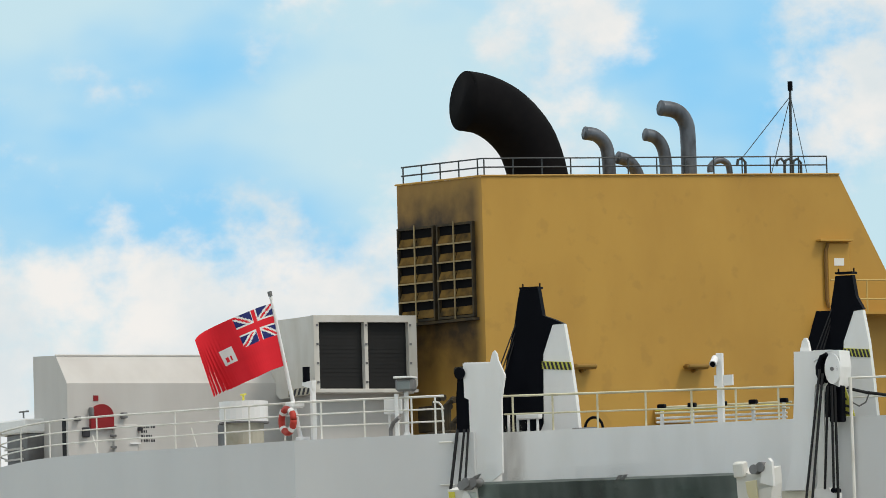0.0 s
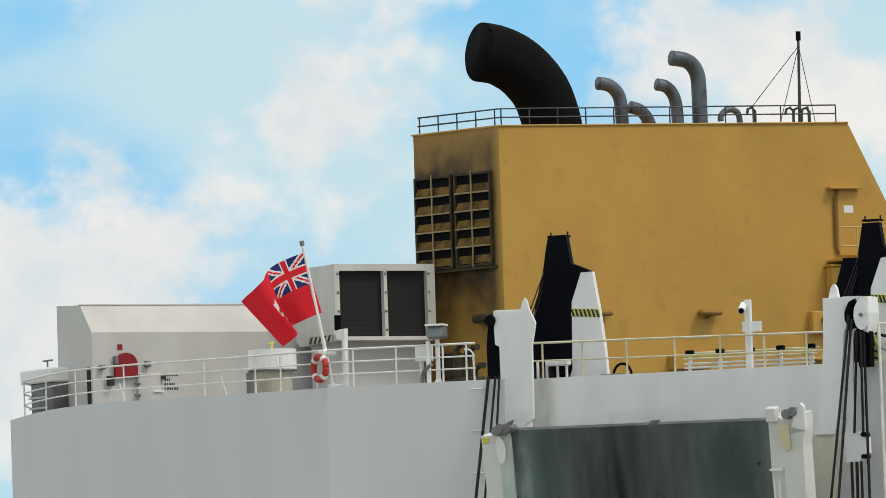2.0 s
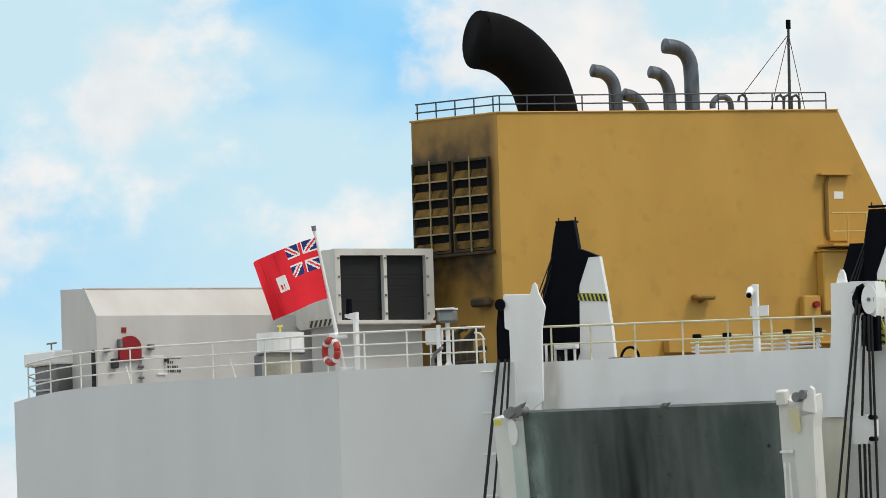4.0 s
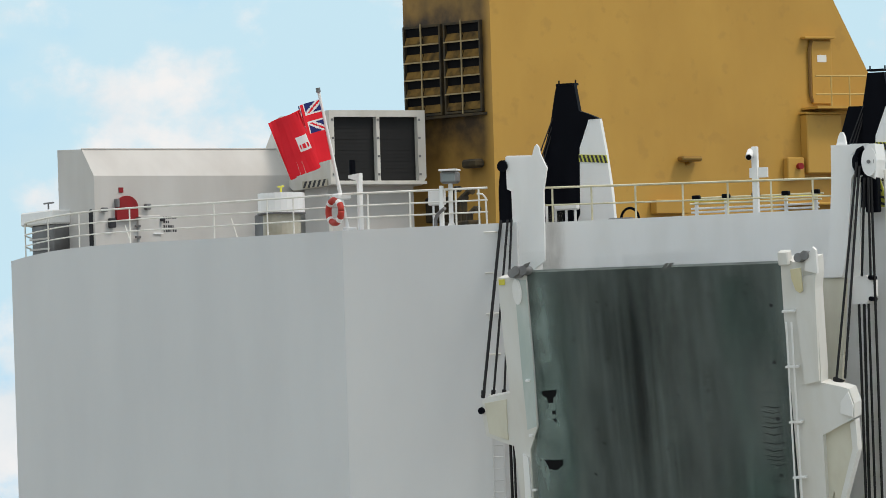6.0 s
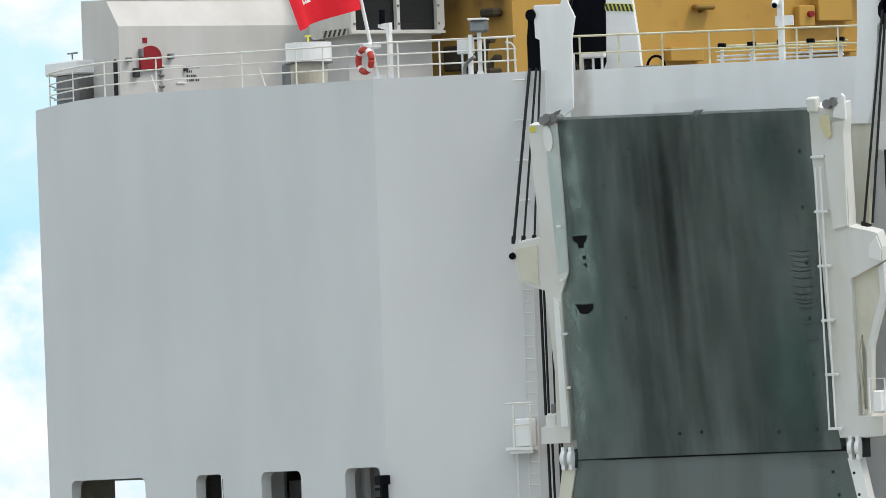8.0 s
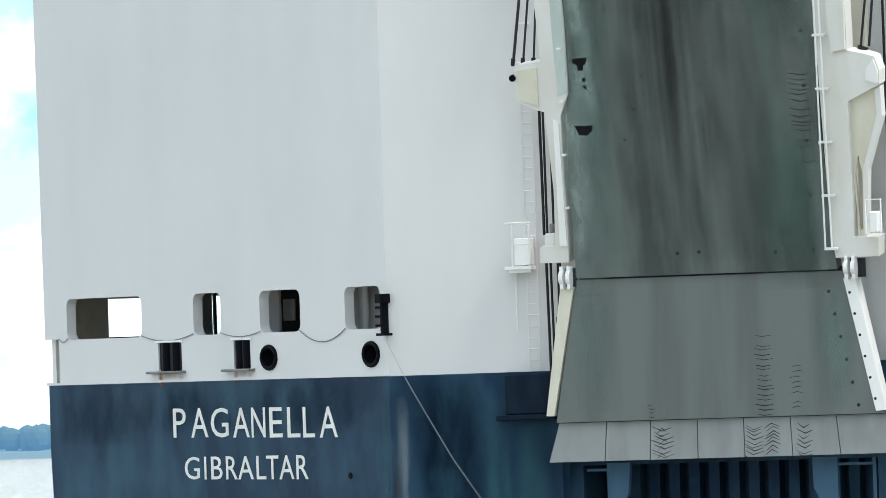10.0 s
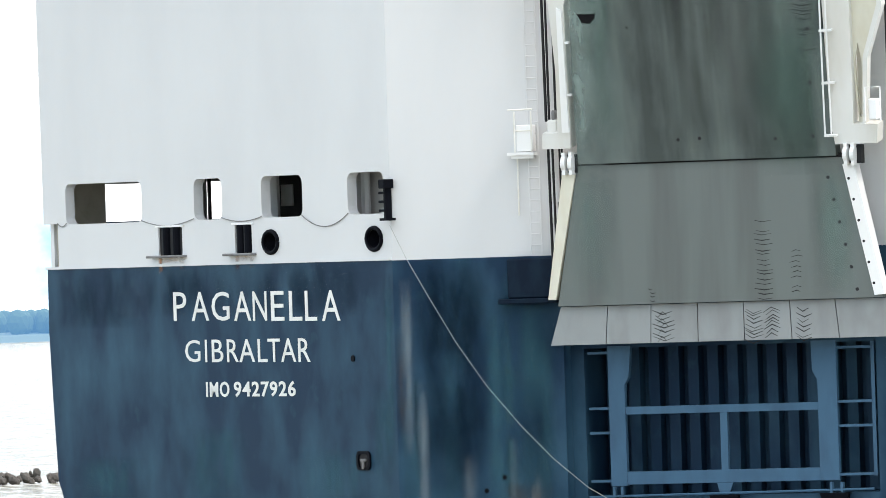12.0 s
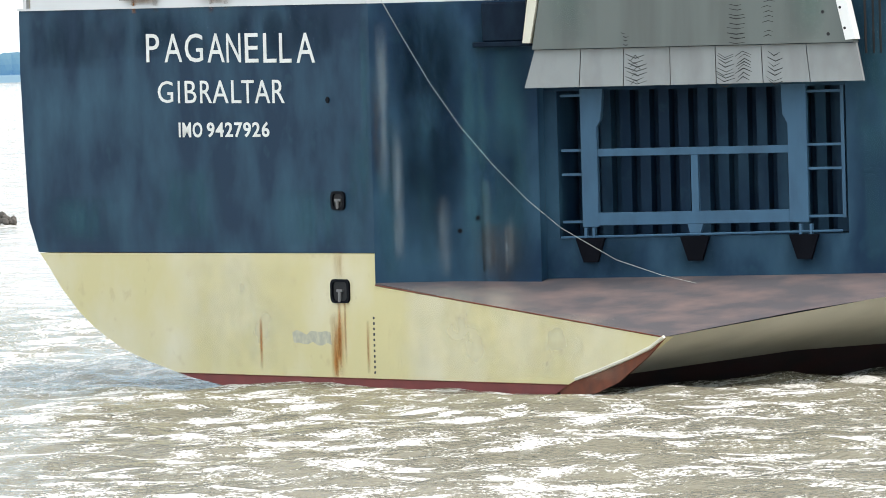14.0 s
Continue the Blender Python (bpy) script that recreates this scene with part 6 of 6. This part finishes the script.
# ---- deck gear ----
def deck_gear():
    vent = thing("mushroom_vent", "white drum-shaped deck ventilator with a yellow valve", "ventilator", pose(12.85, 1.35, 23.86))
    part("cap", rod(B(), (0, 0, 0.80), (0, 0, 1.32), 0.62, 24), WHITE_CLEAN, vent)
    part("neck", rod(B(), (0, 0, 0), (0, 0, 0.80), 0.50, 24), CREAM_DULL, vent)
    part("rim", rod(B(), (0, 0, 0.76), (0, 0, 0.80), 0.64, 24), STEEL, vent)
    bm = B()
    rod(bm, (0, 0, 1.32), (0, 0, 1.5), 0.03)
    rod(bm, (-0.14, 0, 1.5), (0.14, 0, 1.5), 0.025)
    part("valve", bm, YELLOW, vent, "yellow valve wheel")
    part("side_box", box(B(), -1.05, -0.55, -0.25, 0.25, 0.1, 0.8, 0.03), STEEL, vent)
    win = thing("vent_box", "white box ventilator on a grey trunk at the deck corner", "ventilator", pose(1.0, 0.62, 23.86))
    part("hood", box(B(), -0.9, 0.9, -0.35, 0.35, 1.12, 1.5, 0.04), WHITE_CLEAN, win)
    part("trunk", box(B(), -0.45, 0.85, -0.25, 0.25, 0, 1.12, 0.03), STEEL, win)
    for k in range(3):
        part("band", box(B(), -0.5, 0.6, -0.3, 0.3, 0.15 + 0.28 * k, 0.2 + 0.28 * k), DECKHOUSE, win)
    part("wheel", tube(B(), [(0.1, 0, 1.55), (0.1, 0, 1.72), (-0.15, 0, 1.72), (0.4, 0, 1.72)], 0.025, 6), STEEL, win)
    staff = thing("ensign_staff", "white raked ensign staff at the stern rail", "flagstaff")
    part("pole", rod(B(), (18.2, 0.32, 23.9), (18.17, -0.42, 27.52), 0.055, 10, 0.04), WHITE_CLEAN, staff)
    part("truck", rod(B(), (18.17, -0.42, 27.50), (18.17, -0.44, 27.62), 0.06, 10), STEEL, staff)
    part("bracket", box(B(), 17.95, 18.3, 0.0, 0.4, 24.72, 24.88, 0.04), WHITE_CLEAN, staff)
    part("step", box(B(), 18.1, 18.36, 0.2, 0.5, 23.86, 24.0, 0.02), WHITE_CLEAN, staff)
    buoy = thing("lifebuoy", "red lifebuoy with white bands hung on the stern rail", "lifebuoy", pose(18.02, 0.04, 24.42))
    ring = [(0.335 * math.cos(k * math.tau / 32), 0, 0.30 * math.sin(k * math.tau / 32)) for k in range(33)]
    part("ring", tube(B(), ring, 0.085, 10), RED_BUOY, buoy, smooth=True)
    for a in (45, 135, 225, 315):
        part("band", tube(B(), [(0.335 * math.cos(radians(a + d)), 0, 0.30 * math.sin(radians(a + d))) for d in (-9, -3, 3, 9)], 0.092, 10), WHITE_CLEAN, buoy)
    post = thing("lamp_post", "white angled post carrying a black stern lamp", "lamp post", pose(18.55, 0.5, 23.86))
    part("pole", box(B(), -0.06, 0.06, -0.06, 0.06, 0, 1.5, 0.01), WHITE_CLEAN, post)
    part("arm", slab(B(), [(-0.5, 1.42), (0.08, 1.30), (0.08, 1.52), (-0.5, 1.5)], 0.1, m=pose(0, -0.05, 0)), WHITE_CLEAN, post)
    part("lamp", rod(B(), (-0.35, 0, 1.5), (-0.35, 0, 1.88), 0.09, 12), BLACK, post, "black lamp")
    white = thing("stanchion", "thick white stanchion in the railing", "stanchion", WALL @ pose(2.63, 0.16, 23.86))
    part("pole", box(B(), -0.05, 0.05, -0.05, 0.05, 0, 1.1, 0.01), WHITE_CLEAN, white)
    fl = thing("floodlight", "grey floodlight on a white post at the quarter", "floodlight", WALL @ pose(2.85, 0.25, 23.86))
    part("post", rod(B(), (0, 0, 0), (0, 0, 1.15), 0.06), WHITE_CLEAN, fl)
    part("foot", rod(B(), (0, 0, 0), (0, 0, 0.14), 0.13, 10, 0.07), WHITE_CLEAN, fl)
    head = part("head", box(B(), -0.23, 0.23, -0.2, 0.2, 1.15, 1.48, 0.06), STEEL, fl, "grey lamp housing")
    part("lens", box(B(), -0.17, 0.17, -0.225, -0.19, 1.19, 1.4, 0.02), LENS, head)
    part("visor", box(B(), -0.24, 0.24, -0.3, 0.2, 1.47, 1.52, 0.01), WHITE_CLEAN, head)
    bx = thing("switch_box", "white switch box on dark pipework", "switch box", WALL @ pose(2.4, 0.6, 23.86))
    part("box", box(B(), -0.22, 0.22, -0.08, 0.08, 0.62, 1.0, 0.02), WHITE_CLEAN, bx)
    for x in (-0.1, 0.08):
        part("leg", rod(B(), (x, 0, 0), (x, 0, 0.62), 0.03, 6), WHITE_CLEAN, bx)
    pw = thing("pipework", "dark sooty pipework beside the funnel", "pipework", pose(9.3, 8.6, 23.86))
    for k, (x, h) in enumerate(((0.0, 1.5), (0.35, 1.25), (0.7, 1.4), (1.0, 0.9))):
        part("pipe", tube(B(), [(x, 0, 0), (x, 0, h), (x + 0.12, 0.1, h + 0.12), (x + 0.3, 0.1, h + 0.1)], 0.09, 8), SOOT, pw)
    part("manifold", box(B(), -0.15, 1.2, -0.2, 0.25, 0.5, 0.72, 0.04), SOOT, pw)
    cc = thing("camera_post", "white post with a surveillance camera above the ramp", "camera post", CHAMFER @ pose(10.75, 2.05, 23.84))
    part("pole", box(B(), -0.08, 0.08, -0.06, 0.06, 0, 1.78, 0.01), WHITE_CLEAN, cc)
    part("plate", box(B(), -0.16, 0.34, -0.02, 0.04, 0.98, 1.24), WHITE_CLEAN, cc)
    part("camera", rod(B(), (-0.05, -0.3, 1.5), (-0.12, 0.0, 1.66), 0.09, 12), WHITE_CLEAN, cc, "white camera housing")
    part("lens", rod(B(), (-0.045, -0.32, 1.49), (-0.05, -0.3, 1.5), 0.07, 12), BLACK, cc)
    part("foot", box(B(), -0.2, 0.25, -0.12, 0.12, 0, 0.06, 0.02), STEEL, cc)
    rack = thing("gangway_rack", "white stanchion rack with yellow bars stowed on deck", "rack", CHAMFER @ pose(8.7, 2.75, 23.84))
    for k in range(5):
        part("leg", rod(B(), (0.1 + 0.83 * k, 0, 0), (0.1 + 0.83 * k, 0, 0.56), 0.05, 6), WHITE_CLEAN, rack)
        part("clamp", box(B(), 0.0 + 0.83 * k, 0.2 + 0.83 * k, -0.08, 0.08, 0.53, 0.64, 0.02), BLACK, rack)
    for z, y, mat in ((0.42, -0.07, RAIL_CREAM), (0.50, -0.05, YELLOW), (0.57, 0.08, RAIL_CREAM)):
        part("stowed_bar", rod(B(), (-0.05, y, z), (3.6, y, z - 0.03), 0.026, 6), mat, rack, "yellow bar" if mat is YELLOW else "cream bar")
    for z in (0.10, 0.20, 0.30):
        part("white_bar", rod(B(), (-0.05, 0, z), (3.5, 0, z - 0.02), 0.028, 6), WHITE_CLEAN, rack)
    chest = thing("hose_coil", "coiled black hose and fittings on deck", "hose", CHAMFER @ pose(6.95, 2.7, 23.84))
    part("coil", tube(B(), [(0.25 * math.cos(radians(a)), 0, 0.1 + 0.3 * math.sin(radians(a))) for a in range(0, 190, 15)], 0.035, 8), BLACK, chest)
    part("fitting", box(B(), -0.6, 0.1, -0.1, 0.1, 0, 0.16, 0.04), STEEL, chest)
    grp = thing("valve_group", "white valve group at the foot of the guide tower", "valves", CHAMFER @ pose(5.05, 2.5, 23.9))
    for x in (-0.35, -0.1, 0.2, 0.45):
        part("pipe", rod(B(), (x, 0, 0), (x, 0, 0.5), 0.035, 6), WHITE_CLEAN, grp)
    part("head", box(B(), -0.1, 0.55, -0.1, 0.1, 0.36, 0.5, 0.03), WHITE_CLEAN, grp)
    bend = thing("bent_pipe", "bent grey pipe on the stern deck", "pipe", pose(20.0, 1.9, 23.84))
    part("bend", tube(B(), [(0, 0, 0), (0, 0, 0.25), (0.15, 0, 0.4), (0.5, 0, 0.52)], 0.05, 8), STEEL, bend)


deck_gear()

# ---- the ensign ----
FLAG_W, FLAG_H, STRIPS = 2.45, 1.58, 28


def bunting(u, v):
    """0 red, 1 blue, 2 white at a place in the ensign (u from the hoist, v from the foot, 0 to 1)."""
    if u < 0.5 and v > 0.5:
        x, y = (u / 0.5 - 0.5) * 2, (v - 0.5) / 0.5 - 0.5          # 2 x 1, from the centre
        if abs(x) < 0.10 or abs(y) < 0.10:
            return 0
        if abs(x) < 0.17 or abs(y) < 0.17:
            return 2
        d = min(abs(y - x / 2), abs(y + x / 2)) * 0.894
        return 0 if d < 0.035 else 2 if d < 0.10 else 1
    du, dv = (u - 0.70) * 1.57, v - 0.45
    if abs(du) < 0.13 and -0.17 + max(0, abs(du) - 0.05) < dv < 0.16:
        return 0 if dv < -0.09 or (-0.05 < dv < 0.03 and abs(du) < 0.09 and abs(du) % 0.06 > 0.02) else 2
    return 0


def ensign():
    thing_ob = thing("ensign", "red ensign with union canton flying from the stern staff", "flag", Matrix.Translation((18.18, -0.40, 27.32)) @ pose(0, 0, 0, 11.2, 0, 0))
    w, rows, cols = FLAG_W / STRIPS, 76, 4
    pieces = []
    for s in range(STRIPS):
        bm = B()
        vs = [[bm.verts.new((1.55 * w * c / cols, 0, -FLAG_H * r / rows)) for c in range(cols + 1)] for r in range(rows + 1)]
        for r in range(rows):
            for c in range(cols):
                f = bm.faces.new((vs[r][c], vs[r + 1][c], vs[r + 1][c + 1], vs[r][c + 1]))
                f.material_index = bunting((s + 1.55 * (c + 0.5) / cols) / STRIPS, 1 - (r + 0.5) / rows)
        ob = part("bunting_strip", bm, CLOTH_R, thing_ob)
        ob.data.materials.append(CLOTH_B), ob.data.materials.append(CLOTH_W)
        pieces.append(ob)
    return pieces


BUNTING = ensign()
# seconds, breadth shown (m), fall of the fly (degrees), phase of the folds (turns), curl of the fly (degrees)
BREEZE = ((0.0, 2.0, 15, 0.0, 0), (0.3, 1.95, 19, 0.2, 5), (0.6, 1.8, 21, 0.4, 10), (0.9, 1.35, 18, 0.6, 20), (1.2, 1.1, 16, 0.8, 40), (1.5, 1.3, 14, 1.0, 35), (1.8, 1.65, 20, 1.25, 15),
          (2.1, 1.9, 28, 1.5, 5), (2.6, 1.9, 20, 1.85, 10), (3.2, 1.5, 9, 2.5, 25), (3.8, 1.6, 11, 3.05, 40), (4.3, 1.5, 2, 3.5, 22), (4.6, 1.4, 1, 3.53, 24), (5.0, 1.05, 8, 4.22, 25), (5.2, 1.1, 22, 3.72, 40), (5.5, 1.0, 26, 3.9, 25),
          (5.8, 1.2, 20, 4.1, 45), (6.1, 1.15, 7, 4.35, 50), (6.4, 1.05, 14, 4.55, 25), (6.8, 1.3, 7, 4.8, 30), (7.2, 1.75, 3, 5.05, 20), (7.5, 2.0, 2, 5.3, 12), (8.0, 1.9, 6, 5.7, 20), (9.0, 1.6, 8, 6.4, 30), (10.0, 1.8, 7, 7.1, 20),
          (11.0, 1.5, 9, 7.8, 35), (12.0, 1.8, 7, 8.5, 20), (13.0, 1.6, 8, 9.2, 30), (14.0, 1.8, 7, 9.9, 20))


def strip_poses(breadth, fall, phase, curl):
    """The folds of the ensign: each strip turns about its upright edge and droops towards the fly."""
    w = FLAG_W / STRIPS
    ks = [(k + 0.5) / STRIPS for k in range(STRIPS)]

    def angles(a):
        return [a * (0.48 + 0.95 * (0.25 + 0.75 * k) * math.sin(math.tau * (1.25 * k - phase))) for k in ks]

    lo, hi = 0.0, 1.75
    for _ in range(24):
        mid = (lo + hi) / 2
        if sum(math.cos(q) for q in angles(mid)) * w > breadth:
            lo = mid
        else:
            hi = mid
    place, out = Vector((0, 0, 0)), []
    for k, q in zip(ks, angles(lo)):
        turn = pose(0, 0, 0, 0, 0, math.degrees(q)) @ pose(0, 0, 0, 0, fall * (0.2 + 1.1 * k), 0) @ pose(0, 0, 0, 0.15 * curl * k, 0, 0)
        out.append(Matrix.Translation(place) @ turn)
        place = place + turn @ Vector((w, 0, 0))
    return out


# ---- what moves ----
SPEED, DRIFT = 3.1484, -0.4847        # metres a second ahead (+y) and aside
HEEL = pose(0, 0, 0, -0.044, 0.463, 0)
LEEWARD = pose(0, 0, 0, 0, 0, 240)    # the way the ensign streams, on the raked staff


def motions():
    for ob, m in ABOARD:
        walk(ob, [(t, Matrix.Translation((DRIFT * t, SPEED * t, 0)) @ HEEL @ m) for t in (0, 3.5, 7, 10.5, 14)])
    shapes = [(t, strip_poses(b, f, p, c)) for t, b, f, p, c in BREEZE]
    for k, ob in enumerate(BUNTING):
        walk(ob, [(t, LEEWARD @ s[k]) for t, s in shapes])


motions()
